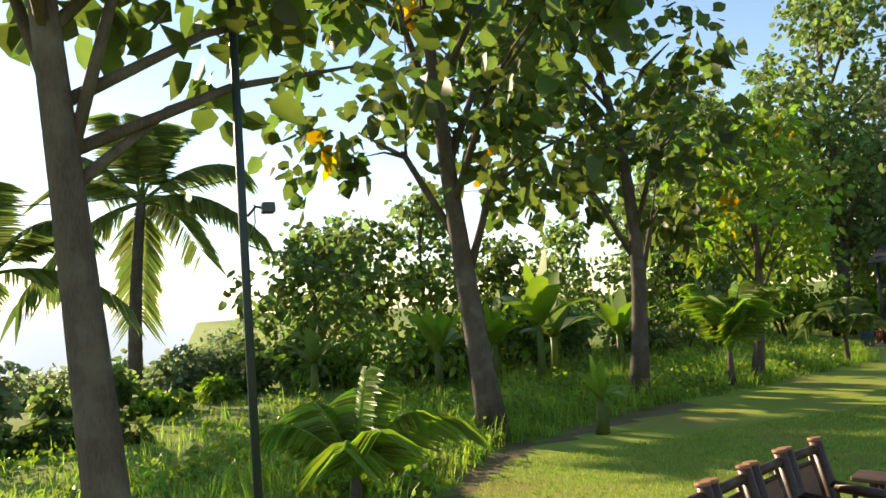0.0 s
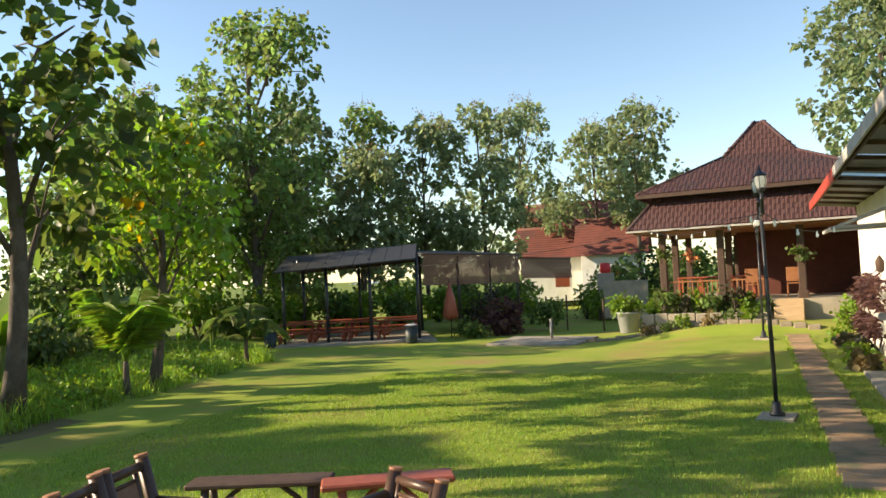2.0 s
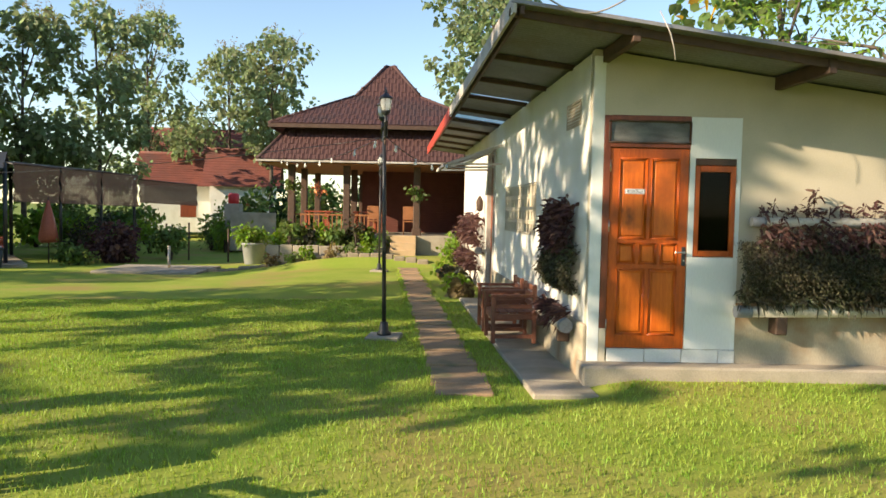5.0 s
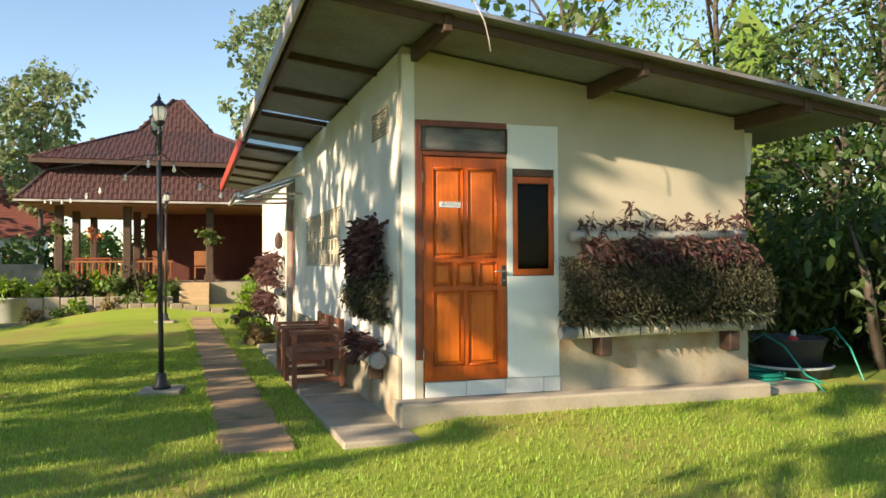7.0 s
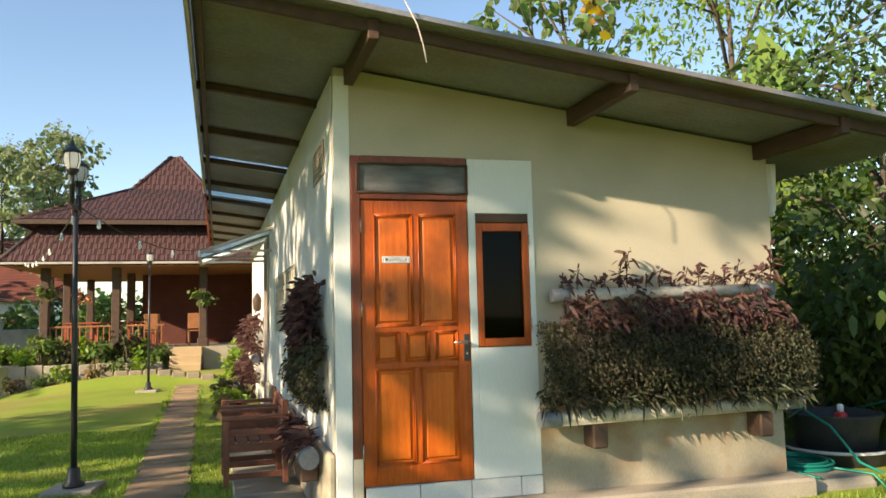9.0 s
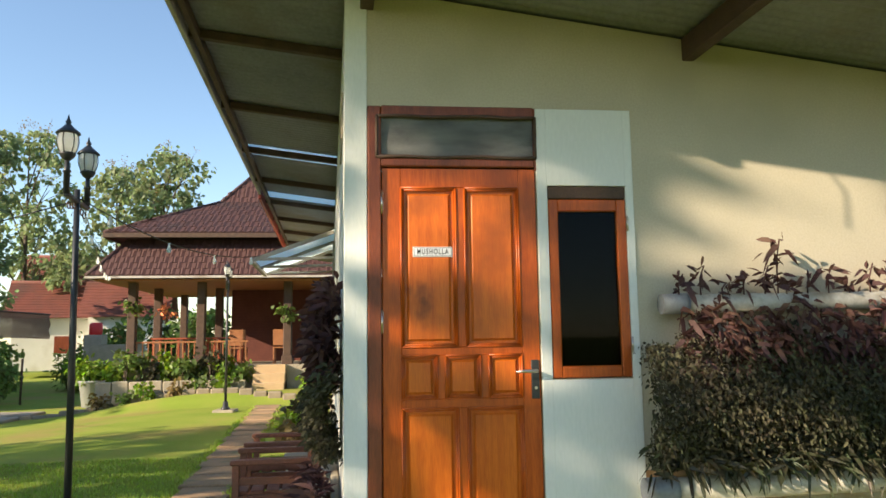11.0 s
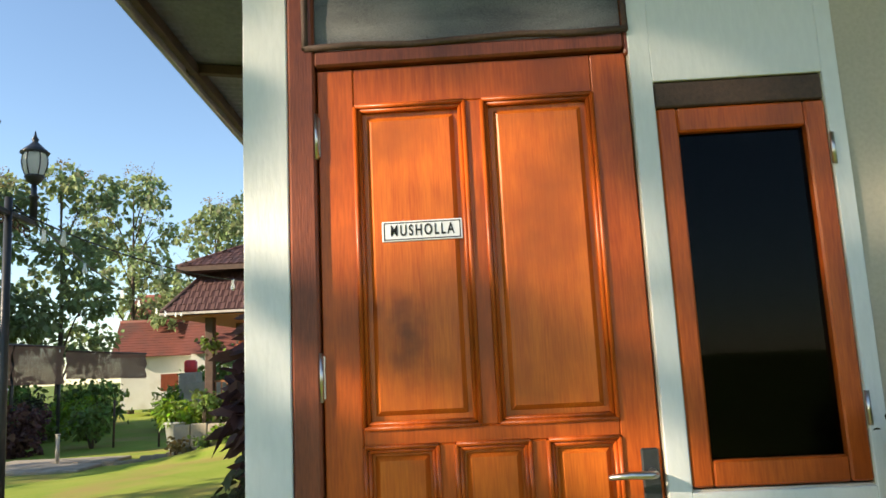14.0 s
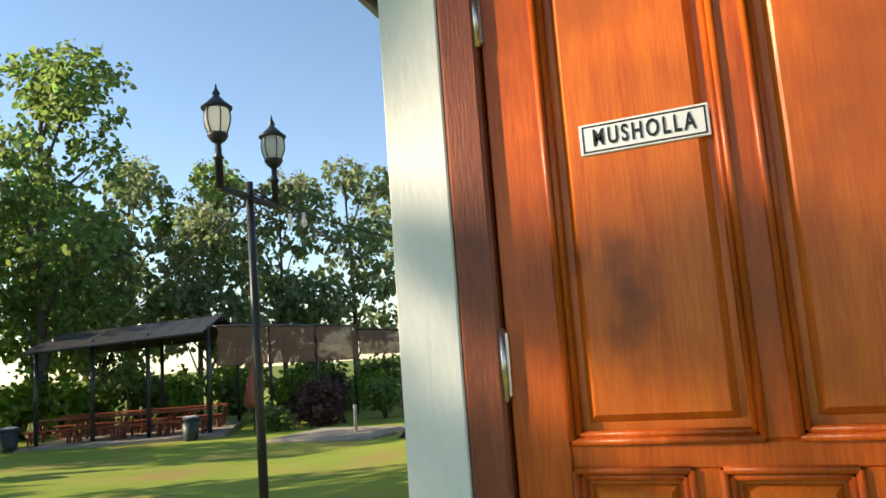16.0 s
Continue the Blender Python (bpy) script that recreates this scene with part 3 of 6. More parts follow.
part("lever", Shape().tube([(DX - 0.008, -3.548, 1.375), (DX - 0.05, -3.548, 1.375), (DX - 0.055, -3.535, 1.375), (DX - 0.054, -3.49, 1.376), (DX - 0.052, -3.44, 1.372)], [0.010, 0.009, 0.010, 0.009, 0.006], 8).moved(door.matrix_world.translation), STEEL, plate, "polished lever handle")
part("keyhole", Shape().lathe((0, 0, 0), ((0.008, -0.003), (0.006, 0.002)), 8).moved((0, 0, 0)), STEEL, plate).matrix_local = Matrix.Translation(Vector((DX - 0.011, -3.548, 1.29)) - door.matrix_world.translation) @ pose(0, 0, 0, 0, 90, 0)
SX = DX + 0.0025
sign = part("sign", Shape().box((SX, -2.932, 1.958), (SX + 0.005, -3.135, 2.010), 0.0015), SIGN_WHITE, door, "small white name plate lettered MUSHOLLA", there=True)
s = Shape()
for y0, z0, y1, z1 in ((-2.938, 1.963, -3.129, 1.963), (-2.938, 2.005, -3.129, 2.005), (-2.938, 1.963, -2.938, 2.005), (-3.129, 1.963, -3.129, 2.005)):
    s.box((SX - 0.0006, min(y0, y1) - 0.0014, min(z0, z1) - 0.0014), (SX + 0.001, max(y0, y1) + 0.0014, max(z0, z1) + 0.0014), 0.0001)
part("sign_border", s.moved(door.matrix_world.translation), INK, sign)
cu = bpy.data.curves.new("lettering", "FONT")
cu.body, cu.size, cu.align_x, cu.align_y, cu.extrude, cu.offset = "MUSHOLLA", 0.039, "CENTER", "CENTER", 0.0004, 0.0008
cu.space_character = 1.32
cu.materials.append(INK)
text = new("lettering", cu)
text.parent = sign
text.matrix_local = Matrix.Translation(Vector((SX - 0.0008, -3.0335, 1.984)) - door.matrix_world.translation) @ pose(0, 0, 0, 90, 0, -90) @ Matrix.Diagonal((0.66, 1.0, 1.0, 1.0))

# ---- window ----
win = thing("window_1", FX, -3.85, 1.33, 0, "tall narrow casement window in a varnished wooden sash", "window", kind="structure")
part("lintel", Shape().box((FX - 0.004, -3.638, 2.262), (FX + 0.10, -4.056, 2.328), 0.004), OLD_WOOD, win, "dark rough timber lintel", there=True)
s = Shape()
s.box((FX - 0.006, -3.640, 1.335), (FX + 0.05, -3.690, 2.258), 0.005).box((FX - 0.006, -4.005, 1.335), (FX + 0.05, -4.056, 2.258), 0.005)
s.box((FX - 0.005, -3.690, 2.195), (FX + 0.05, -4.005, 2.258), 0.005).box((FX - 0.005, -3.690, 1.335), (FX + 0.05, -4.005, 1.395), 0.005)
part("sash", s, WOOD, win, "varnished orange-brown sash", there=True)
pane = part("pane", Shape().box((FX + 0.018, -3.688, 1.393), (FX + 0.023, -4.007, 2.197), 0.0005), GLASS, win, "dark reflecting glass", there=True)
for z in (2.13, 1.50):
    part("hinge", Shape().tube([(FX - 0.012, -4.060, z - 0.04), (FX - 0.012, -4.060, z + 0.04)], 0.006, 8), STEEL, win, there=True)


# ---- plants ----
def leaves(points, ways, size, width=0.8, seed=1, droop=0.25, jitter=0.35):
    """Folded leaves, each from a point along a way."""
    rng = np.random.default_rng(seed)
    p, d = np.asarray(points, float), np.asarray(ways, float)
    d /= np.linalg.norm(d, axis=1)[:, None] + 1e-9
    r = rng.normal(size=d.shape)
    a = np.cross(d, r)
    a /= np.linalg.norm(a, axis=1)[:, None] + 1e-9
    b = np.cross(a, d)
    L = (size * (1 + jitter * rng.uniform(-1, 1, len(p))))[:, None]
    w = L * width / 2
    down = np.array((0, 0, -1.0)) * L * droop
    v = np.stack([p, p + d * L * 0.28 - a * w + b * w * 0.3, p + d * L * 0.68 - a * w * 0.85 + b * w * 0.2 + down * 0.5, p + d * L + down,
                  p + d * L * 0.68 + a * w * 0.85 + b * w * 0.2 + down * 0.5, p + d * L * 0.28 + a * w + b * w * 0.3], 1).reshape(-1, 3)
    n = np.arange(len(p))[:, None, None] * 6
    f = (n + np.array([[0, 3, 2, 1], [0, 5, 4, 3]])).reshape(-1, 4)
    return v, f


def foliage(name, v, f, material, parent=None, label=""):
    me = bpy.data.meshes.new(name)
    me.vertices.add(len(v))
    me.vertices.foreach_set("co", v.ravel())
    k = f.shape[1]
    me.loops.add(f.size)
    me.loops.foreach_set("vertex_index", f.ravel().astype(np.int32))
    me.polygons.add(len(f))
    me.polygons.foreach_set("loop_start", np.arange(0, f.size, k, dtype=np.int32))
    me.materials.append(material)
    me.update(calc_edges=True)
    ob = new(name, me)
    ob.parent = parent
    ob["kind"] = "stuff"
    if label:
        ob["label"] = label
    return ob


def crown_points(clumps, count, rng, twig=0.35):
    """Points gathered round twig ends inside uneven clumps, and the ways outward from each twig."""
    P, D = [], []
    vol = np.array([c[3] ** 3 for c in clumps])
    for c, share in zip(clumps, vol / vol.sum()):
        k = max(1, int(count * share / 9))
        dirs = rng.normal(size=(k, 3))
        dirs /= np.linalg.norm(dirs, axis=1)[:, None]
        rad = c[3] * rng.uniform(0.35, 1.05, k) ** 0.6
        ends = np.array(c[:3]) + dirs * rad[:, None] * np.array((1, 1, 0.75))
        m = 9
        q = np.repeat(ends, m, 0) + rng.normal(size=(k * m, 3)) * twig * 0.5
        w = rng.normal(size=(k * m, 3)) + np.repeat(dirs, m, 0) * 0.8 + np.array((0, 0, -0.15))
        P.append(q)
        D.append(w)
    return np.concatenate(P), np.concatenate(D)


def tree(name, x, y, height, radius, trunk_r, count, size, material, label, seed, low=0.35, lean=(0, 0), width=0.8, twig=0.35, clumps=9, flowers=0, group="", yellow=0, extra=()):
    """A tapered trunk with limbs to uneven clumps of leaves."""
    rng = np.random.default_rng(seed)
    root = thing(name, x, y, land(x, y) - 0.05, 0, label, "tree", group)
    s = Shape()
    bend = rng.normal(size=2) * 0.12
    def stem(t):
        return Vector((lean[0] * t + bend[0] * math.sin(3 * t), lean[1] * t + bend[1] * math.sin(4 * t), height * 0.92 * t))
    ts = np.linspace(0, 1, 9)
    s.tube([stem(t) for t in ts], [trunk_r * (1.25 if t == 0 else 1) * (1 - 0.82 * t) for t in ts], 9)
    cl = []
    for k in range(clumps):
        t = low + (1 - low) * (k + 0.5) / clumps
        ang = k * 2.4 + rng.uniform(-0.5, 0.5)
        out = radius * (0.75 - 0.45 * abs((t - low) / (1 - low) - 0.4)) * rng.uniform(0.5, 1.1)
        c = stem(t) + Vector((math.cos(ang) * out, math.sin(ang) * out, height * 0.06))
        r = radius * rng.uniform(0.38, 0.62) * (1.15 - 0.4 * t)
        cl.append((*c, r))
        st = stem(max(0.15, t - 0.16))
        mid = (st + c) / 2 + Vector((0, 0, 0.15 * radius))
        s.tube([st, mid, c], [trunk_r * 0.36 * (1.2 - t * 0.6), trunk_r * 0.24, trunk_r * 0.08], 6)
        for j in range(3):
            e = c + Vector(rng.normal(size=3)) * r * 0.6
            s.tube([mid, (mid + e) / 2 + Vector((0, 0, 0.08)), e], [trunk_r * 0.16, trunk_r * 0.1, 0.008], 4)
    for c in extra:
        st, e = stem(c[2] / height * 0.8), Vector(c[:3])
        s.tube([st, st.lerp(e, 0.5) + Vector((0, 0, 0.12)), e], [trunk_r * 0.3, trunk_r * 0.2, 0.012], 6)
        cl.append(c)
    cl.append((*(stem(1.0)), radius * 0.4))
    part("trunk", s, BARK, root)
    P, D = crown_points(cl, count, rng, twig)
    foliage("crown", *leaves(P, D, size, width, seed), material, root)
    if flowers:
        P, D = crown_points([(c[0], c[1], c[2] + c[3] * 0.7, c[3] * 0.5) for c in cl[-6:]], flowers, rng, 0.25)
        foliage("flower_spray", *leaves(P, D + np.array((0, 0, 1.5)), size * 0.4, 0.6, seed), TAN_LEAF, root, "dry tan flower sprays")
    if yellow:
        P, D = crown_points(cl[1::3], yellow, rng, twig)
        foliage("yellow_leaf", *leaves(P, D, size * 1.1, width, seed + 5), YELLOW_LEAF, root, "yellowing leaves")
    return root


def palm(name, x, y, trunk_h, frond, count, label, seed, leaning=(0, 0), stiff=0.5, material=FROND, rise_low=-0.3):
    """A palm: a ringed stem and arching fronds of many leaflets."""
    rng = np.random.default_rng(seed)
    root = thing(name, x, y, land(x, y) - 0.03, 0, label, "palm")
    r = max(0.06, 0.03 * trunk_h)
    s = Shape()
    k = max(4, int(trunk_h * 5))
    s.tube([(leaning[0] * (i / k) ** 2, leaning[1] * (i / k) ** 2, trunk_h * i / k) for i in range(k + 1)], [r * (1.3 - 0.5 * i / k) * (1 + 0.06 * (i % 2)) for i in range(k + 1)], 9)
    part("trunk", s, BARK, root)
    head = Vector((leaning[0], leaning[1], trunk_h))
    for i in range(count):
        ang = i * 2.39996 + rng.uniform(-0.2, 0.2)
        rise = rng.uniform(max(0.15, rise_low), 1.3) if i % 3 else rng.uniform(rise_low, rise_low + 0.7)
        L = frond * rng.uniform(0.8, 1.1)
        out = Vector((math.cos(ang), math.sin(ang), 0))
        pts = []
        for t in np.linspace(0, 1, 13):
            pts.append(head + out * L * t * math.cos(rise) * (1 - 0.12 * t) + Vector((0, 0, L * (t * math.sin(rise) - stiff * t * t * (0.5 + 0.5 * math.cos(rise))))))
        stem = Shape().tube(pts, [0.028 * L / 2 * (1 - 0.85 * n / 12) + 0.003 for n in range(13)], 5)
        ob = part("frond", stem, material, root)
        P, D = [], []
        for t in np.linspace(0.16, 0.99, 34):
            n = min(11, int(t * 12))
            q = pts[n].lerp(pts[n + 1], t * 12 - n)
            along = (pts[n + 1] - pts[n]).normalized()
            sidew = along.cross(Vector((0, 0, 1)))
            sidew = sidew.normalized() if sidew.length > 1e-3 else Vector((1, 0, 0))
            for sg in (-1, 1):
                P.append(q)
                D.append(sidew * sg + along * 0.75 + Vector((0, 0, -0.35)))
        v, f = leaves(P, D, L * 0.26, 0.10, seed + i, 0.3, 0.2)
        me = ob.data
        base = len(me.vertices)
        verts = [tuple(q.co) for q in me.vertices] + [tuple(q) for q in v]
        faces = [tuple(q.vertices) for q in me.polygons] + [tuple(int(n) + base for n in q) for q in f]
        me.clear_geometry()
        me.from_pydata(verts, [], faces)
    return root


def bush(name, x, y, rx, ry, h, count, size, material, label, seed, width=0.7, category="bush", z=None, stems=True):
    rng = np.random.default_rng(seed)
    root = thing(name, x, y, land(x, y) - 0.02 if z is None else z, 0, label, category)
    cl = []
    for k in range(6):
        a = rng.uniform(0, 6.28)
        q = rng.uniform(0, 0.62)
        cl.append((rx * q * math.cos(a), ry * q * math.sin(a), h * rng.uniform(0.3, 0.68), min(rx, ry, h * 0.6) * rng.uniform(0.45, 0.75)))
    if stems:
        s = Shape()
        for c in cl:
            s.tube([(c[0] * 0.15, c[1] * 0.15, 0), (c[0] * 0.5, c[1] * 0.5, c[2] * 0.6), c[:3]], [0.022 * h + 0.004, 0.015 * h + 0.003, 0.004], 5)
        part("stem", s, BARK, root)
    P, D = crown_points(cl, count, rng, 0.12 * h + 0.05)
    P[:, 2] = np.maximum(P[:, 2], 0.03)
    foliage("leaves", *leaves(P, D, size, width, seed), material, root)
    return root


def banana(x, y, h, seed, material=BRIGHT_LEAF, count=9):
    rng = np.random.default_rng(seed)
    root = thing("banana_plant", x, y, land(x, y) - 0.03, 0, "banana plant with broad upright green leaves", "banana plant")
    part("stem", Shape().tube([(0, 0, 0), (0.02, 0, h * 0.25), (0, 0.02, h * 0.5)], [0.11, 0.09, 0.05], 9), FROND, root)
    for i in range(count):
        a, rise = i * 2.4 + rng.uniform(-0.3, 0.3), rng.uniform(0.5, 1.1) if i > 1 else 1.42
        L, W = h * rng.uniform(0.45, 0.62), h * 0.085
        out = Vector((math.cos(a), math.sin(a), 0))
        sd = Vector((-math.sin(a), math.cos(a), 0))
        v, f = [], []
        for n in range(11):
            t = n / 10
            c = Vector((0, 0, h * 0.42)) + out * L * t * math.cos(rise) + Vector((0, 0, L * (t * math.sin(rise) - 0.45 * t * t * math.cos(rise))))
            w = W * math.sin(math.pi * min(1, 0.08 + t * 0.95)) ** 0.6 * (1 + 0.12 * rng.uniform(-1, 1))
            v += [c - sd * w + Vector((0, 0, w * 0.35)), c, c + sd * w + Vector((0, 0, w * 0.35))]
            if n:
                b = 3 * n
                f += [(b - 3, b - 2, b + 1, b), (b - 2, b - 1, b + 2, b + 1)]
        part("leaf", Shape().add(v, f, True), material, root)
    return root


def blades(points, height, lean, width, seed):
    """Grass: one bent blade of two faces at each point."""
    rng = np.random.default_rng(seed)
    p = np.asarray(points, float)
    a = rng.uniform(0, 2 * np.pi, len(p))
    d = np.stack([np.cos(a), np.sin(a), np.zeros(len(p))], 1)
    sd = np.stack([-np.sin(a), np.cos(a), np.zeros(len(p))], 1)
    h = (height * rng.uniform(0.45, 1.15, len(p)))[:, None]
    w = width * rng.uniform(0.7, 1.3, len(p))[:, None]
    l = h * lean * rng.uniform(0.2, 1.2, len(p))[:, None]
    up = np.array((0, 0, 1.0))
    v = np.stack([p - sd * w, p + sd * w, p + d * l * 0.4 + up * h * 0.6 + sd * w * 0.7, p + d * l * 0.4 + up * h * 0.6 - sd * w * 0.7, p + d * l + up * h], 1).reshape(-1, 3)
    n = np.arange(len(p))[:, None, None] * 5
    return v, (n + np.array([[0, 1, 2], [0, 2, 3], [3, 2, 4]])).reshape(-1, 3)


# ---- house with the tall tiled roof ----
HX, HY = 28.9, 0.55
house = thing("house", HX, HY, 0.2, 0, "open timber house with a steep dark red tiled roof", "house")


def ring(h, z):
    return [(HX - h, HY - h, z), (HX + h, HY - h, z), (HX + h, HY + h, z), (HX - h, HY + h, z)]


def roof_band(h0, z0, h1, z1, thick=0.06):
    s = Shape()
    for k in range(4):
        a, b = ring(h0, z0)[k], ring(h0, z0)[(k + 1) % 4]
        c, d = ring(h1, z1)[(k + 1) % 4], ring(h1, z1)[k]
        low = [(x, y, z - thick) for x, y, z in (a, b, c, d)]
        s.add([a, b, c, d, *low], [(0, 1, 2, 3), (7, 6, 5, 4), (0, 4, 5, 1)])
    return s


TIERS = ((3.95, 3.28, 3.15, 4.30), (3.65, 4.45, 1.15, 5.72), (1.15, 5.72, 0.12, 7.0))
skirt = part("skirt_roof", roof_band(*TIERS[0]), CLAY, house, "lower skirt of the tiled roof", there=True)
upper = part("roof", roof_band(*TIERS[1]), CLAY, house, "dark red tiled roof", there=True)
peak = part("roof_peak", roof_band(*TIERS[2]), CLAY, house, "steep tiled peak", there=True)
s = Shape()
for h0, z0, h1, z1 in TIERS:
    for a, b in zip(ring(h0, z0), ring(h1, z1)):
        s.tube([a, b], 0.07, 7)
part("hip_tiles", s, CLAY, house, there=True)
part("eave_trim", Shape().beam((HX - 3.97, HY - 3.97, 3.24), (HX - 3.97, HY + 3.97, 3.24), 0.04, 0.06).beam((HX - 3.97, HY + 3.97, 3.24), (HX + 3.97, HY + 3.97, 3.24), 0.04, 0.06), GUTTER, house, "pale eave gutter", there=True)
part("upper_trim", Shape().beam((HX - 3.66, HY - 3.66, 4.38), (HX - 3.66, HY + 3.66, 4.38), 0.05, 0.12).beam((HX - 3.66, HY + 3.66, 4.38), (HX + 3.66, HY + 3.66, 4.38), 0.05, 0.12), OLD_WOOD, house, there=True)
part("ceiling", Shape().box((HX - 3.8, HY - 3.8, 3.16), (HX + 3.8, HY + 3.8, 3.20), 0.002), WARM_WOOD, house, "orange timber boards under the eaves", there=True)
part("floor_base", Shape().box((HX - 3.3, HY - 3.3, -0.2), (HX + 3.3, HY + 3.3, 0.92), 0.01), CONCRETE, house, there=True)
back_wall = part("wall", Shape().box((HX + 0.21, HY - 3.2, 0.92), (HX + 0.35, HY + 1.0, 3.16), 0.003), BRICK_RED, house, "red-brown boarded wall at the back of the porch", there=True)
for k in range(26):
    part("board", Shape().box((HX + 0.19, HY - 3.2, 0.92 + 0.086 * k), (HX + 0.212, HY + 1.0, 0.998 + 0.086 * k), 0.004).moved(house.matrix_world.translation), BRICK_RED, back_wall)
part("wall", Shape().box((HX - 1.2, HY - 3.25, 0.92), (HX + 0.2, HY - 3.1, 3.16), 0.003), BRICK_RED, house, "red-brown side wall of the porch", there=True)
for x in (25.75, 28.2, 31.4):
    for y in (3.55, 1.75, -0.55, -2.4):
        if x == 28.2 and y < 1:
            continue
        part("column", Shape().box((x - 0.11, y - 0.11, 0.9), (x + 0.11, y + 0.11, 3.2), 0.02).box((x - 0.15, y - 0.15, 0.9), (x + 0.15, y + 0.15, 1.15), 0.02), OLD_WOOD, house, "dark square timber column", there=True)
s = Shape()
for z in (1.55, 1.0):
    s.beam((25.75, 0.5, z), (25.75, 3.55, z), 0.05, 0.05)
for k in range(20):
    s.box((25.735, 0.55 + 0.15 * k, 1.0), (25.765, 0.58 + 0.15 * k, 1.55), 0.003)
part("railing", s, WARM_WOOD, house, "slatted timber porch railing", there=True)
for k in range(3):
    part("step", Shape().box((25.0 + 0.18 * k, -0.55, 0.22), (25.65, 0.28, 0.46 + 0.23 * k), 0.015), CREAM, house, "cream tiled porch step", there=True)
tile_me = Shape()
tile_me.add([(-0.125, 0, 0.004), (-0.06, 0, 0.035), (0.02, 0, 0.012), (0.125, 0, 0.028), (-0.125, 0.235, 0.0), (-0.06, 0.235, 0.028), (0.02, 0.235, 0.006), (0.125, 0.235, 0.02), (-0.125, 0, -0.012), (-0.06, 0, 0.012), (0.02, 0, -0.006), (0.125, 0, 0.008)],
            [(0, 1, 5, 4), (1, 2, 6, 5), (2, 3, 7, 6), (8, 9, 1, 0), (9, 10, 2, 1), (10, 11, 3, 2)], False)
tile_mesh = tile_me.mesh("roof_tile", CLAY)


def tile_face(parent, h0, z0, h1, z1, side, single_tiles):
    """Rows of tiles on the face towards the garden (0) or the lawn's far side (1)."""
    run = math.hypot(h0 - h1, z1 - z0)
    rows = int(run / 0.21)
    slope = math.degrees(math.atan2(z1 - z0, h0 - h1))
    far = Shape()
    for r in range(rows):
        t = r / rows
        h, z = h0 + (h1 - h0) * t, z0 + (z1 - z0) * t
        n = int(2 * h / 0.25)
        for k in range(n):
            o = -h + 0.125 + 0.25 * k + (2 * h - 0.25 * n) / 2
            m = pose(HX - h, HY - o, z + 0.012, 0, 0, -90) if side == 0 else pose(HX + o, HY + h, z + 0.012, 0, 0, 180)
            m = m @ pose(0, 0, 0, slope, 0, 0)
            if single_tiles:
                ob = new("roof_tile", tile_mesh)
                ob.parent = parent
                ob.matrix_local = Matrix.Translation(-house.matrix_world.translation) @ m
            else:
                far.add([m @ Vector(v) for v in tile_me.v], tile_me.f)
    if not single_tiles:
        ob = part("roof_tiles", far, CLAY, parent, there=False)
        ob.matrix_local = Matrix.Translation(-house.matrix_world.translation)
        ob["kind"] = "stuff"


# planting bed and kerbs before the house
kerb = thing("kerb", 24.5, 3, 0, 0, "low rough stone kerb at the end of the lawn", "kerb", kind="structure")
rng = random.Random(3)
for k in range(24):
    t = k / 23
    x, y = 26.2 - 2.2 * t, 7.6 - 8.4 * t
    part("kerb_stone", Shape().box((x - 0.09, y - 0.17, land(x, y) - 0.1), (x + 0.09, y + 0.17, land(x, y) + 0.08 + rng.uniform(0, 0.05)), 0.03), STONE, kerb, there=True)
s = Shape()
for k in range(9):
    s.box((25.05, 0.45 + k * 0.42, 0.0), (25.22, 0.85 + k * 0.42, 0.55 + 0.02 * (k % 2)), 0.02)
single("planter_wall", s, CONCRETE, "low stone planter wall before the porch", "wall", kind="structure")
single("stone_slab", Shape().box((24.6, 6.3, -0.5), (27.4, 9.6, -0.33), 0.03), CONCRETE, "flat pale concrete slab at the lawn's edge", "slab", kind="structure")
for k in range(10):
    bush("porch_plant", 25.35 + 0.1 * math.sin(k * 3), 0.65 + 0.36 * k, 0.28, 0.28, 0.65 + 0.25 * (k % 3), 170, 0.14, (TREE_LEAF, BRIGHT_LEAF, DARK_LEAF, FROND)[k % 4], "leafy green potted plant before the porch", 300 + k, z=0.45, category="plant")
for k in range(6):
    bush("flowering_plant", 24.75 + 0.1 * math.sin(k * 2), 0.9 + 0.62 * k, 0.25, 0.3, 0.4, 120, 0.12, (BRIGHT_LEAF, TREE_LEAF, TAN_LEAF)[k % 3], "low bushy plant along the planter wall", 320 + k, category="plant")
bush("flower_basket", 25.8, 2.7, 0.2, 0.2, 0.6, 90, 0.10, FLOWER, "hanging basket of orange and pink flowers", 340, z=2.05, category="flowers")
bush("flower_basket", 25.7, 3.55, 0.2, 0.2, 0.7, 120, 0.12, FROND, "hanging fern on the porch column", 341, z=2.2, category="plant")
bush("flower_basket", 25.6, -0.55, 0.2, 0.2, 0.7, 120, 0.12, TREE_LEAF, "orchid leaves tied to the porch column", 342, z=2.0, category="plant")
for n, (y, x) in enumerate(((1.2, 26.8), (2.2, 26.9), (2.9, 27.0))):
    t = thing("porch_table", x, y, 0.92, 0, "reddish timber table on the porch", "table", "porch tables")
    part("tabletop", Shape().box((-0.4, -0.4, 0.70), (0.4, 0.4, 0.75), 0.01), RED_TOP, t)
    for a in (-0.33, 0.33):
        for b in (-0.33, 0.33):
            part("leg", Shape().box((a - 0.03, b - 0.03, 0), (a + 0.03, b + 0.03, 0.70), 0.004), RED_TOP, t)
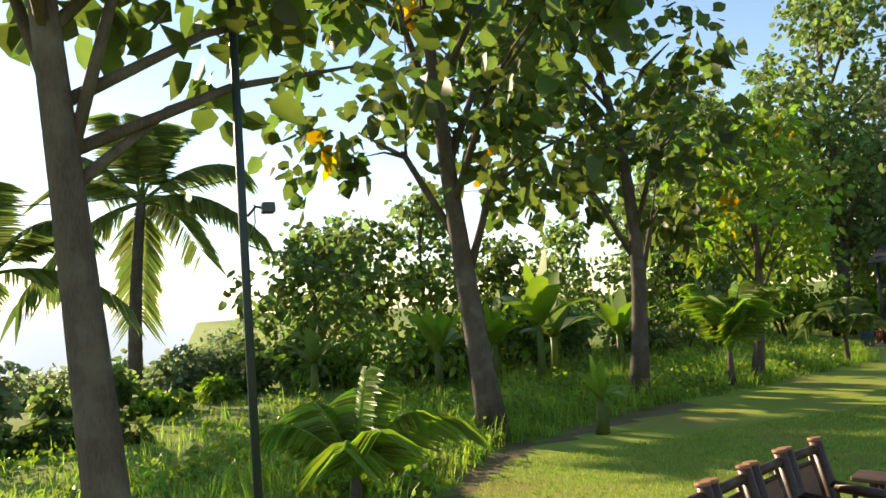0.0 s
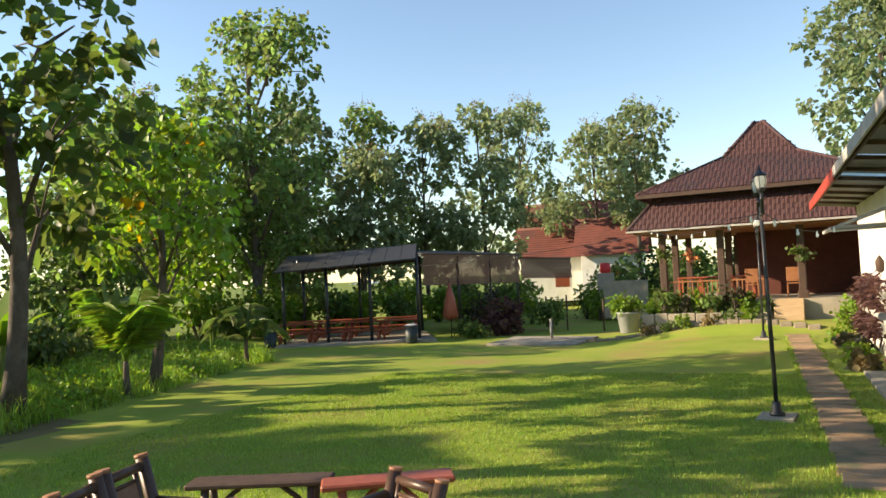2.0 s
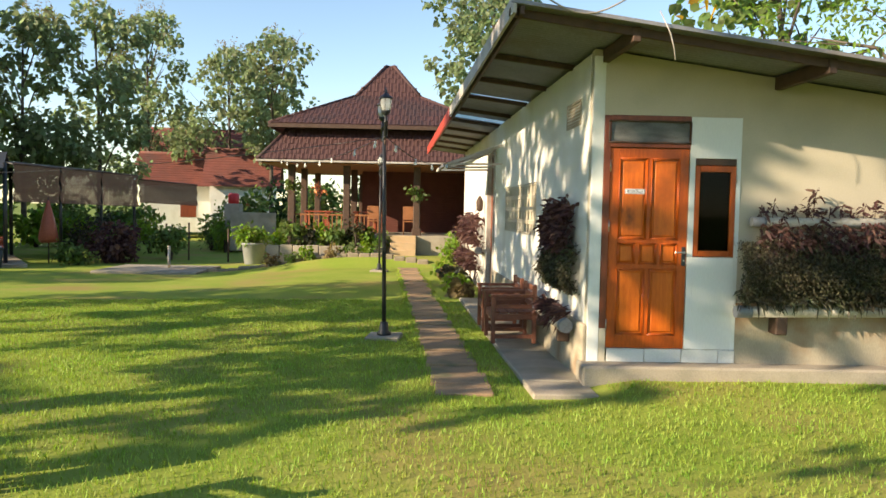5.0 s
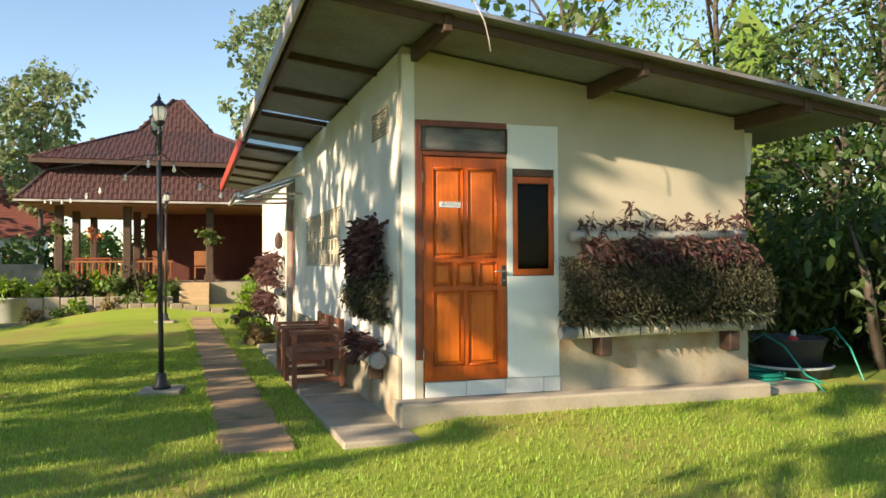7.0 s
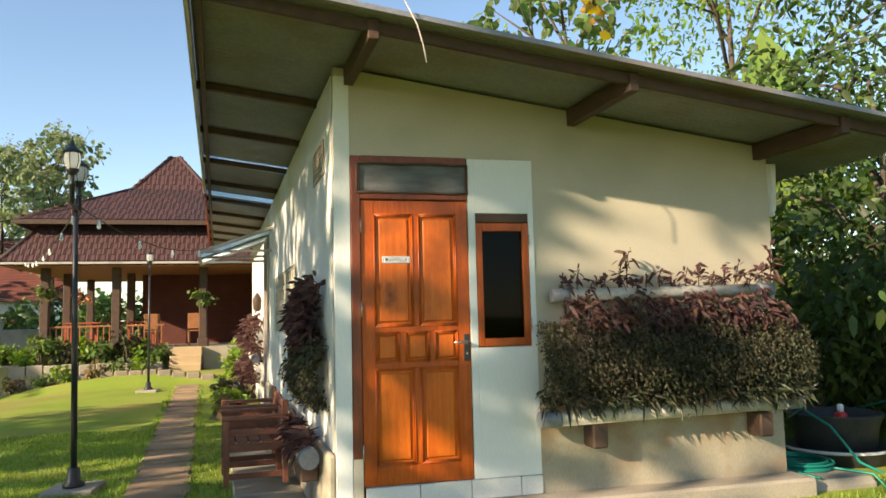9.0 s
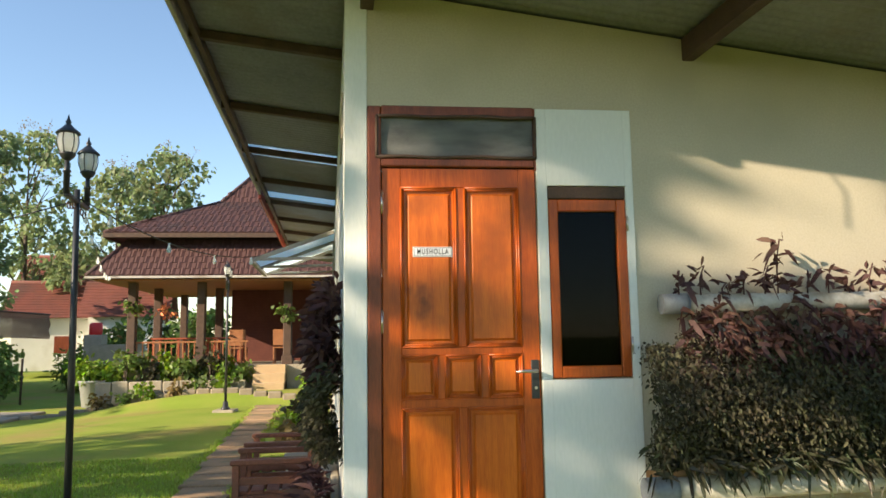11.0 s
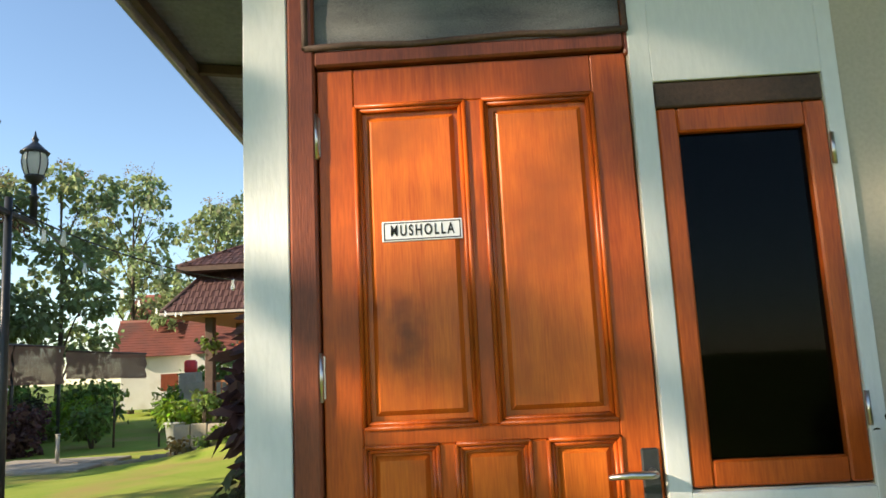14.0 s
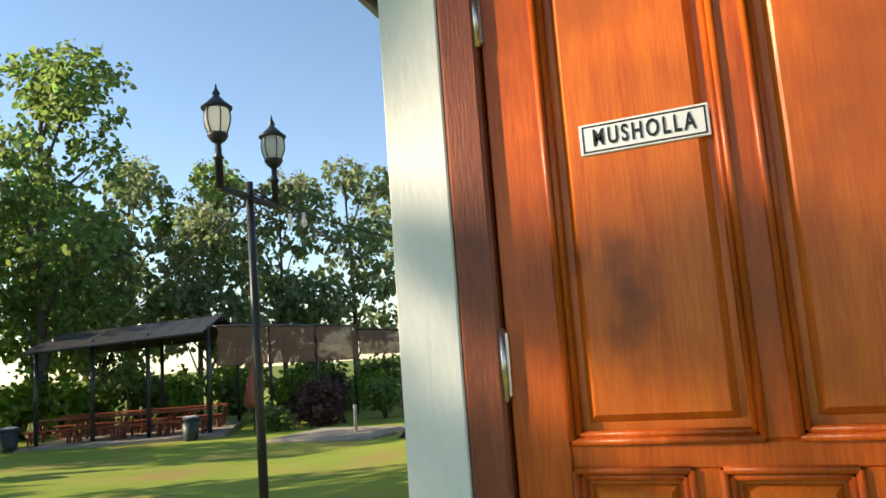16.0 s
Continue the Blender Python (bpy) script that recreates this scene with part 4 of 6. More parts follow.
for y in (-0.3, 0.9):
    t = thing("porch_chair", 26.6, y, 0.92, 90, "orange timber chair on the porch", "chair", "porch chairs")
    part("seat", Shape().box((-0.22, -0.22, 0.42), (0.22, 0.22, 0.46), 0.01), WARM_WOOD, t)
    part("backrest", Shape().box((-0.22, 0.19, 0.5), (0.22, 0.22, 0.95), 0.01), WARM_WOOD, t)
    for a in (-0.2, 0.2):
        for b in (-0.2, 0.2):
            part("leg", Shape().box((a - 0.02, b - 0.02, 0), (a + 0.02, b + 0.02, 0.44), 0.003), WARM_WOOD, t)

# ---- far red-roofed houses ----
def far_house(x, y, w, d, wall_h, ridge, yaw, label, roof_m=CLAY_RED, lo=0.0):
    h = thing("far_house", x, y, lo, yaw, label, "house")
    part("wall", Shape().box((-d / 2, -w / 2, 0), (d / 2, w / 2, wall_h), 0.01), WHITE_SIDE, h)
    s = Shape()
    o = 0.5
    a = [(-d / 2 - o, -w / 2 - o, wall_h - 0.15), (-d / 2 - o, w / 2 + o, wall_h - 0.15), (0, w / 2 + o, ridge), (0, -w / 2 - o, ridge), (d / 2 + o, w / 2 + o, wall_h - 0.15), (d / 2 + o, -w / 2 - o, wall_h - 0.15)]
    s.add(a, [(0, 1, 2, 3), (4, 5, 3, 2)])
    cover = part("roof", s, roof_m, h)
    rows = 14
    for p, q, r, t in ((a[0], a[1], a[2], a[3]), (a[4], a[5], a[3], a[2])):
        P, Q, R, T = (Vector(v) for v in (p, q, r, t))
        for k in range(rows):
            t0, t1, lift = k / rows, min(1, (k + 1.15) / rows), Vector((0, 0, 0.06))
            part("tile_course", Shape().add([P.lerp(T, t0) + lift, Q.lerp(R, t0) + lift, Q.lerp(R, t1) + lift * 0.4, P.lerp(T, t1) + lift * 0.4, P.lerp(T, t0), Q.lerp(R, t0)], [(0, 1, 2, 3), (4, 5, 1, 0)]), roof_m, cover)
    part("ridge_tiles", Shape().tube([a[2], a[3]], 0.12, 8), roof_m, h)
    for e in (-w / 2, w / 2):
        part("gable", Shape().add([(-d / 2, e, wall_h), (d / 2, e, wall_h), (0, e, ridge - 0.2)], [(0, 1, 2)]), WHITE_SIDE, h)
    part("window", Shape().box((-d / 2 - 0.03, -0.5, 1.0), (-d / 2 + 0.05, 0.5, 2.0), 0.01), FRAME_WOOD, h)
    return h


far_house(60, 16.8, 7.5, 7.0, 4.5, 7.5, 8, "white-walled house with a faded red tiled roof", lo=0.2)
far_house(53, 15.6, 5.5, 4.0, 3.2, 5.3, 14, "low white outbuilding with a red tiled roof")
far_house(52, 11.6, 4.0, 4.0, 3.2, 5.6, 8, "small white house with a red tiled roof")
w = single("garden_wall", Shape().box((36.0, 6.2, -0.3), (36.2, 8.3, 1.5), 0.01), CONCRETE, "weathered grey garden wall", "wall", kind="structure")
tank = thing("water_tank", 37, 8.4, -0.3, 0, "red water tank on a stand behind the wall", "tank")
part("tank", Shape().lathe((0, 0, 2.2), ((0.24, 0), (0.26, 0.06), (0.26, 0.42), (0.18, 0.5)), 14), RED_PLASTIC, tank)
part("stand", Shape().box((-0.35, -0.35, 0), (0.35, 0.35, 2.2), 0.02), CONCRETE, tank)

# ---- pavilion ----
pav = thing("pavilion", 27.5, 15.0, -0.35, 0, "open pavilion with a dark sheet roof and black posts", "pavilion")
A0, A1 = Vector((24.4, 18.6, 2.70)), Vector((26.9, 13.5, 3.0))
back_w = Vector((0.89, 0.454, 0))
for k in range(9):
    t0, t1 = k / 9, (k + 0.97) / 9
    for d0, z0, d1, z1 in ((-0.6, -0.15, 2.2, 0.55), (2.2, 0.55, 5.0, 0.0)):
        p = [A0.lerp(A1, t0) + back_w * d0 + Vector((0, 0, z0)), A0.lerp(A1, t1) + back_w * d0 + Vector((0, 0, z0)), A0.lerp(A1, t1) + back_w * d1 + Vector((0, 0, z1)), A0.lerp(A1, t0) + back_w * d1 + Vector((0, 0, z1))]
        part("roof_sheet", Shape().add(p + [v + Vector((0, 0, 0.05)) for v in p], [(0, 1, 2, 3), (7, 6, 5, 4), (0, 4, 5, 1), (1, 5, 6, 2), (2, 6, 7, 3), (3, 7, 4, 0)]), TUB, pav, "dark roof sheet", there=True)
B0, B1 = Vector((27.2, 13.4, 3.06)), Vector((32.8, 11.3, 2.95))
s = Shape()
p = [B0, B1, B1 + Vector((1.4, 3.6, 0.35)), B0 + Vector((1.4, 3.6, 0.35))]
s.add(p + [v + Vector((0, 0, 0.05)) for v in p], [(0, 1, 2, 3), (7, 6, 5, 4), (0, 4, 5, 1), (1, 5, 6, 2), (2, 6, 7, 3), (3, 7, 4, 0)])
part("side_roof", s, TUB, pav, "dark sheet roof", there=True)
for t, d in ((0.04, 0), (0.35, 0), (0.66, 0), (1.0, 0), (0.04, 4.4), (0.5, 4.4), (1.0, 4.4)):
    p = A0.lerp(A1, t) + back_w * d
    part("post", Shape().tube([(p.x, p.y, -0.4), (p.x, p.y, p.z + 0.1)], 0.07, 8), BLACK, pav, there=True)
for t in (0.35, 0.68, 0.98):
    p = B0.lerp(B1, t)
    part("post", Shape().tube([(p.x + 0.05, p.y + 0.1, -0.4), (p.x + 0.05, p.y + 0.1, 3.0)], 0.06, 8), BLACK, pav, there=True)
for d in (0.0, 2.2, 4.4):
    z = 0.5 if d == 2.2 else 0
    part("beam", Shape().beam(A0 + back_w * d + Vector((0, 0, z - 0.08)), A1 + back_w * d + Vector((0, 0, z - 0.08)), 0.08, 0.12), OLD_WOOD, pav, there=True)
s = Shape()
p = [A0 - back_w * 0.9, A1 - back_w * 0.9 + Vector((0.3, -0.6, 0)), A1 + back_w * 5, A0 + back_w * 5]
p = [Vector((v.x, v.y, -0.32)) for v in p]
s.add(p + [Vector((v.x, v.y, -0.7)) for v in p], [(0, 1, 2, 3)[::-1], (0, 1, 5, 4), (1, 2, 6, 5), (2, 3, 7, 6), (3, 0, 4, 7)])
part("slab", s, CONCRETE, pav, "worn concrete floor slab", there=True)
for k in range(4):
    a, b = (B0.lerp(B1, k / 3 + 0.005), B0.lerp(B1, (k + 1) / 3 - 0.005)) if k < 3 else (Vector((32.85, 11.28, 2.80)), Vector((36.2, 9.9, 2.7)))
    drop = 1.28 if k < 3 else 0.95
    blind = thing("bamboo_blind", a.x, a.y, a.z - drop, 0, "brown rolled-down bamboo blind hung from the roof edge", "blind", "pavilion blinds")
    s = Shape()
    for j in range(32):
        z = -drop * (j + 0.5) / 32
        sag = 0.02 * math.sin(j * 0.4 + k)
        s.beam(a + Vector((sag, -sag, z)), b + Vector((sag, -sag, z)), 0.012, drop / 32 * 0.92, 0.003)
    part("slats", s, BLIND, blind, there=True)
    part("roller", Shape().tube([a + Vector((0, 0, 0.02)), b + Vector((0, 0, 0.02))], 0.035, 8), OLD_WOOD, blind, there=True)


def picnic_table(x, y, yaw, L=1.6):
    t = thing("rustic_table", x, y, -0.32, yaw, "red-brown rustic timber table on crooked legs", "table", "pavilion tables")
    for k in range(4):
        part("plank", Shape().box((-L / 2, -0.34 + 0.17 * k, 0.70), (L / 2, -0.18 + 0.17 * k, 0.75), 0.01), RED_TOP, t)
    for a in (-L / 2 + 0.2, L / 2 - 0.2):
        for b in (-0.26, 0.26):
            part("leg", Shape().tube([(a + 0.06, b * 0.7, 0.70), (a, b * 0.9, 0.35), (a - 0.05, b * 1.15, 0)], [0.035, 0.045, 0.04], 7), RED_TOP, t)
    part("brace", Shape().tube([(-L / 2 + 0.2, 0, 0.2), (0, 0.04, 0.33), (L / 2 - 0.2, 0, 0.28)], 0.03, 6), RED_TOP, t)
    return t


def long_bench(x, y, z, yaw, L=1.5, h=0.45, name="rustic_bench", label="red-brown rustic timber bench on crooked legs", group="rustic benches", top_m=RED_TOP, leg_m=RED_TOP, w=0.28):
    t = thing(name, x, y, z, yaw, label, "bench", group)
    part("seat", Shape().box((-L / 2, -w / 2, h - 0.05), (L / 2, w / 2, h), 0.015), top_m, t)
    for a in (-1, 1):
        for b in (-1, 1):
            part("leg", Shape().tube([(a * (L / 2 - 0.16), b * w * 0.32, h - 0.05), (a * (L / 2 - 0.17), b * w * 0.4, h * 0.5), (a * (L / 2 - 0.15), b * w * 0.45, 0)], [0.036, 0.032, 0.036], 7), leg_m, t)
        part("brace", Shape().tube([(a * (L / 2 - 0.17), 0, h * 0.25), (a * (L / 2 - 0.30), 0.01, h * 0.62), (a * (L / 2 - 0.46), 0, h - 0.05)], 0.024, 6), leg_m, t)
    return t


for k in range(4):
    t = 0.10 + 0.25 * k
    for d in (0.9, 3.0):
        p = A0.lerp(A1, t) + back_w * d
        picnic_table(p.x, p.y, -63 + 5 * math.sin(k * 2 + d))
        q = A0.lerp(A1, t) + back_w * (d - 0.75)
        long_bench(q.x, q.y, -0.32, -63 + 4 * math.sin(k * 3 + d))


def waste_bin(x, y, z, label):
    b = thing("waste_bin", x, y, z, 20, label, "bin", "waste bins")
    part("body", Shape().lathe((0, 0, 0), ((0.20, 0), (0.22, 0.05), (0.27, 0.62), (0.25, 0.62)), 12), BIN, b)
    part("rim", Shape().lathe((0, 0, 0.60), ((0.28, 0), (0.30, 0.03), (0.27, 0.08), (0.20, 0.10)), 12), TUB, b)
    part("bag", Shape().lathe((0, 0, 0.60), ((0.27, 0.05), (0.24, 0.10), (0.15, 0.13), (0.1, 0.12)), 9), CLOTH, b, "pale plastic bag over the rim")


waste_bin(25.7, 13.2, -0.40, "dark green waste bin with a bag beside the pavilion")
waste_bin(23.6, 18.4, -0.35, "dark waste bin at the end of the pavilion")
um = thing("folded_umbrella", 28.0, 12.6, -0.4, 0, "folded rust-brown garden umbrella", "umbrella")
part("canopy", Shape().lathe((0, 0, 0.75), ((0.28, 0), (0.34, 0.15), (0.22, 0.8), (0.10, 1.25), (0.03, 1.5)), 9), RED_TOP, um)
part("pole", Shape().tube([(0, 0, 0), (0, 0, 2.35)], 0.025, 8), OLD_WOOD, um)
bush("purple_bush", 29.3, 10.9, 1.15, 1.1, 1.55, 1500, 0.16, PURPLE, "rounded dark purple bush beside the pavilion", 401)
bush("green_bush", 27.6, 11.4, 0.8, 0.8, 0.95, 600, 0.14, TREE_LEAF, "rounded green bush beside the pavilion", 402)
bush("green_bush", 31.0, 9.3, 0.8, 0.8, 1.5, 700, 0.16, TREE_LEAF, "green bush by the far lawn", 403)

# pot, stakes
pot = thing("large_pot", 28.6, 5.45, land(28.6, 5.45), 0, "large grey plant pot with a leafy shrub", "pot")
part("pot", Shape().lathe((0, 0, 0), ((0.30, 0), (0.33, 0.02), (0.43, 0.72), (0.47, 0.74), (0.47, 0.80), (0.40, 0.80), (0.38, 0.7)), 18), POT, pot)
bush("pot_shrub", 28.6, 5.45, 0.75, 0.75, 1.0, 700, 0.20, BRIGHT_LEAF, "leafy shrub growing in the large grey pot", 404, z=land(28.6, 5.45) + 0.68, width=0.3)
single("white_stake", Shape().tube([(26.2, 7.7, -0.45), (26.2, 7.7, 0.36)], 0.05, 8).tube([(26.2, 7.7, 0.36), (26.2, 7.7, 0.40)], 0.06, 8), PVC, "short white post at the lawn's edge", "post")
for k, (x, y, h) in enumerate(((31, 8.6, 1.5), (30.5, 6.9, 1.3), (33.0, 10.2, 1.4))):
    single("garden_stake", Shape().tube([(x, y, land(x, y) - 0.1), (x + 0.03, y, land(x, y) + h)], 0.035, 6), OLD_WOOD, "rough wooden stake in the far lawn", "stake", "garden stakes")

# ---- street lamps ----
def lamp_post(x, y, label):
    L = thing("lamp_post", x, y, land(x, y), -5, label, "street lamp", "lamp posts")
    part("base_slab", Shape().box((-0.23, -0.23, -0.05), (0.23, 0.23, 0.05), 0.012), CONCRETE, L)
    part("foot", Shape().lathe((0, 0, 0.05), ((0.10, 0), (0.10, 0.03), (0.065, 0.06), (0.055, 0.17), (0.04, 0.18)), 12), BLACK, L)
    part("pole", Shape().tube([(0, 0, 0.15), (0, 0, 1.6), (0, 0, 2.80)], [0.030, 0.027, 0.023], 12), BLACK, L)
    part("crossbar", Shape().beam((-0.33, -0.07, 2.70), (0.33, 0.07, 2.70), 0.036, 0.036), BLACK, L)
    for sg in (-1, 1):
        for k in range(3):
            c = Vector((sg * (0.09 + 0.075 * k), sg * (0.02 + 0.016 * k), 2.65 - 0.012 * k))
            part("scroll", Shape().tube([c + Vector((0.028 * math.cos(a), 0, 0.028 * math.sin(a))) for a in np.linspace(0, 6.0, 9)], 0.006, 4), OLD_WOOD, L, "rusty iron scrollwork")
    for sg in (-1, 1):
        cx, cy = sg * 0.32, sg * 0.068
        part("arm", Shape().lathe((cx, cy, 2.70), ((0.024, 0), (0.024, 0.17), (0.034, 0.175), (0.020, 0.20), (0.018, 0.27)), 10), BLACK, L)
        ln = part("lantern_cap", Shape().lathe((cx, cy, 3.175), ((0.088, 0), (0.094, 0.010), (0.057, 0.042), (0.028, 0.072), (0.016, 0.085), (0.024, 0.098), (0.009, 0.127), (0.003, 0.16)), 12), BLACK, L, "black lantern cap")
        part("lantern_cup", Shape().lathe((cx, cy, 2.965), ((0.02, 0), (0.042, 0.017), (0.062, 0.047), (0.062, 0.06), (0.03, 0.06)), 12), BLACK, L)
        part("glass", Shape().lathe((cx, cy, 3.023), ((0.050, 0), (0.068, 0.051), (0.075, 0.093), (0.072, 0.131), (0.064, 0.152)), 14), LAMP_GLASS, ln, "frosted cream glass")
        for k in range(6):
            a = k * math.pi / 3
            part("rib", Shape().tube([(cx + r * math.cos(a), cy + r * math.sin(a), 3.023 + z) for r, z in ((0.053, 0), (0.072, 0.051), (0.079, 0.093), (0.076, 0.131), (0.068, 0.152))], 0.004, 4), BLACK, ln)
    return L


near_lamp = lamp_post(11.42, -0.37, "tall black garden lamp post with two lanterns")
near_lamp.matrix_world = near_lamp.matrix_world @ pose(0, 0, 0, -0.8, 0, 0)      # leans a little
lamp_post(22.2, 0.42, "black two-lantern lamp post further along the path")
fl = thing("light_pole", 0.62, 4.75, -0.05, 0, "thin dark pole with a small floodlight", "pole")
part("pole", Shape().tube([(0, 0, 0), (-0.03, 0, 2.5), (-0.06, 0.02, 5.6)], 0.033, 9), BIN, fl)
part("floodlight", Shape().box((0.10, -0.05, 2.88), (0.20, 0.05, 2.96), 0.01), BLACK, fl)
part("bracket", Shape().tube([(0, 0, 2.86), (0.06, 0, 2.93), (0.12, 0, 2.92)], 0.012, 6).tube([(0.02, 0.03, 2.7), (0.06, 0.05, 2.82), (0.05, 0.0, 2.95)], 0.006, 5), BLACK, fl)


def wire(name, a, b, sag, bulbs, label):
    a, b = Vector(a), Vector(b)
    w = thing(name, a.x, a.y, a.z, 0, label, "string lights" if bulbs else "cable")
    pts = [a.lerp(b, t) - Vector((0, 0, sag * 4 * t * (1 - t))) for t in np.linspace(0, 1, 21)]
    part("cable", Shape().tube(pts, 0.006, 4), BLACK, w, there=True)
    for k in range(bulbs):
        p = pts[int((k + 0.5) * 20 / bulbs)]
        bl = part("bulb", Shape().lathe(p, ((0.006, -0.10), (0.021, -0.085), (0.023, -0.065), (0.013, -0.04), (0.012, 0.0)), 8), LAMP_GLASS, w, there=True)


wire("string_lights", (11.42, -0.37, 2.75), (25.0, 3.9, 3.3), 0.25, 8, "garden string lights with round bulbs")
wire("string_lights", (11.42, -0.37, 2.72), (15.2, -1.4, 2.7), 0.2, 4, "garden string lights with round bulbs")
wire("string_lights", (24.0, 18.0, 3.1), (33.5, 10.6, 3.0), 0.35, 9, "string lights along the pavilion")
wire("string_lights", (0.6, 4.75, 3.1), (-3.2, 5.4, 3.3), 0.25, 5, "garden string lights with round bulbs")
wire("overhead_cable", (11.42, -0.37, 2.72), (25.0, 18.0, 2.9), 0.4, 0, "thin black overhead cable")
wire("overhead_cable", (0.6, 4.75, 2.6), (9.5, 24.0, 3.2), 0.3, 0, "thin black overhead cable")
s = Shape().tube([(7.85, -2.9, 3.50), (7.80, -2.98, 3.30), (7.82, -3.02, 3.18), (7.83, -3.04, 3.08)], 0.005, 5)
single("loose_cable", s, GUTTER, "loose pale cable hanging from the eave", "cable")
s = Shape().tube([(7.85, -1.9 - 0.09 * k, 3.60 - 0.14 * math.sin(k * math.pi / 8)) for k in range(9)], 0.008, 5)
single("loose_cable", s, GUTTER, "loose pale cable looped along the eave", "cable")

# ---- awning, lattice, vent and fittings on the side wall ----
lat = thing("wall_lattice", 13.2, -2.5, 1.42, 0, "pale breeze-block lattice set in the side wall", "lattice", kind="structure")
for r in range(4):
    for c in range(12):
        x0, z0 = 11.76 + 0.2367 * c, 1.425 + 0.188 * r
        s = Shape().box((x0, CY - 0.01, z0), (x0 + 0.23, CY - 0.09, z0 + 0.03), 0.004).box((x0, CY - 0.01, z0 + 0.155), (x0 + 0.23, CY - 0.09, z0 + 0.185), 0.004)
        s.box((x0, CY - 0.01, z0 + 0.03), (x0 + 0.03, CY - 0.09, z0 + 0.155), 0.004).box((x0 + 0.2, CY - 0.01, z0 + 0.03), (x0 + 0.23, CY - 0.09, z0 + 0.155), 0.004).box((x0 + 0.1, CY - 0.02, z0 + 0.03), (x0 + 0.13, CY - 0.08, z0 + 0.155), 0.004)
        part("lattice_block", s.shear(), PLASTER, lat, there=True)
vent = thing("wall_vent", 9.7, -2.5, 2.7, 0, "grey louvred vent high on the side wall", "vent", kind="structure")
part("vent_frame", Shape().box((9.38, CY + 0.012, 2.70), (10.02, CY + 0.001, 2.73), 0.002).box((9.38, CY + 0.012, 2.95), (10.02, CY + 0.001, 2.98), 0.002).box((9.38, CY + 0.012, 2.73), (9.41, CY + 0.001, 2.95), 0.002).box((9.99, CY + 0.012, 2.73), (10.02, CY + 0.001, 2.95), 0.002).shear(), CONCRETE, vent, there=True)
for k in range(6):
    part("slat", Shape().box((9.41, CY + 0.009, 2.735 + 0.036 * k), (9.99, CY + 0.002, 2.76 + 0.036 * k), 0.002).shear(), CONCRETE, vent, there=True)
aw = thing("awning", 15.6, -2.2, 2.4, 0, "small white-framed awning over the side door", "awning")
part("awning_sheet", Shape().add([(14.9, CY + 0.01, 2.98), (16.9, CY + 0.01, 2.98), (16.9, CY + 1.05, 2.60), (14.9, CY + 1.05, 2.60), (14.9, CY + 0.01, 2.995), (16.9, CY + 0.01, 2.995), (16.9, CY + 1.05, 2.615), (14.9, CY + 1.05, 2.615)], [(0, 1, 2, 3), (7, 6, 5, 4), (0, 3, 7, 4), (3, 2, 6, 7)]).shear(), CLEAR_SHEET, aw, there=True)
for x in (14.9, 15.9, 16.9):
    part("awning_frame", Shape().beam((x, CY + 0.02, 2.96), (x, CY + 1.08, 2.58), 0.05, 0.05).beam((x, CY + 0.02, 2.62), (x, CY + 0.98, 2.60), 0.035, 0.035).shear(), GUTTER, aw, there=True)
part("front_bar", Shape().beam((14.85, CY + 1.07, 2.58), (16.95, CY + 1.07, 2.58), 0.05, 0.06).shear(), GUTTER, aw, there=True)
d2 = thing("door_2", 16.4, -2.2, 0.3, 0, "plain side door under the awning", "door", kind="structure")
part("door_leaf", Shape().box((15.95, CY - 0.06, 0.1), (16.85, CY - 0.10, 2.93), 0.003).shear(), FRAME_WOOD, d2, there=True)
part("door_frame", Shape().box((15.88, CY + 0.03, 0.1), (15.96, CY - 0.14, 2.97), 0.004).box((16.84, CY + 0.03, 0.1), (16.92, CY - 0.14, 2.97), 0.004).shear(), GUTTER, d2, there=True)
single("wall_lantern", Shape().lathe((17.4, CY + 0.54, 1.75), ((0.03, 0), (0.07, 0.04), (0.08, 0.22), (0.05, 0.28), (0.01, 0.34)), 8), OLD_WOOD, "small dark wall lantern", "lantern")

# ---- planters with their plants ----
def gutter_planter(name, a, b, r, label):
    a, b = Vector(a), Vector(b)
    p = thing(name, a.x, a.y, a.z, 0, label, "planter")
    part("pipe", Shape().tube([a.lerp(b, 0.04), b.lerp(a, 0.04)], r, 14), PVC, p, "weathered cream plastic pipe", there=True)
    for c, d in ((a, 0.045), (b, -0.045)):
        q = c.lerp(b if c == a else a, 0.07 if name == "wall_planter" else 0.05)
        part("end_cap", Shape().tube([c, c.lerp(q, 0.85), q], [r * 1.05, r * 1.13, r * 1.13], 14), PVC_CAP, p, "grey end cap", there=True)
    return p


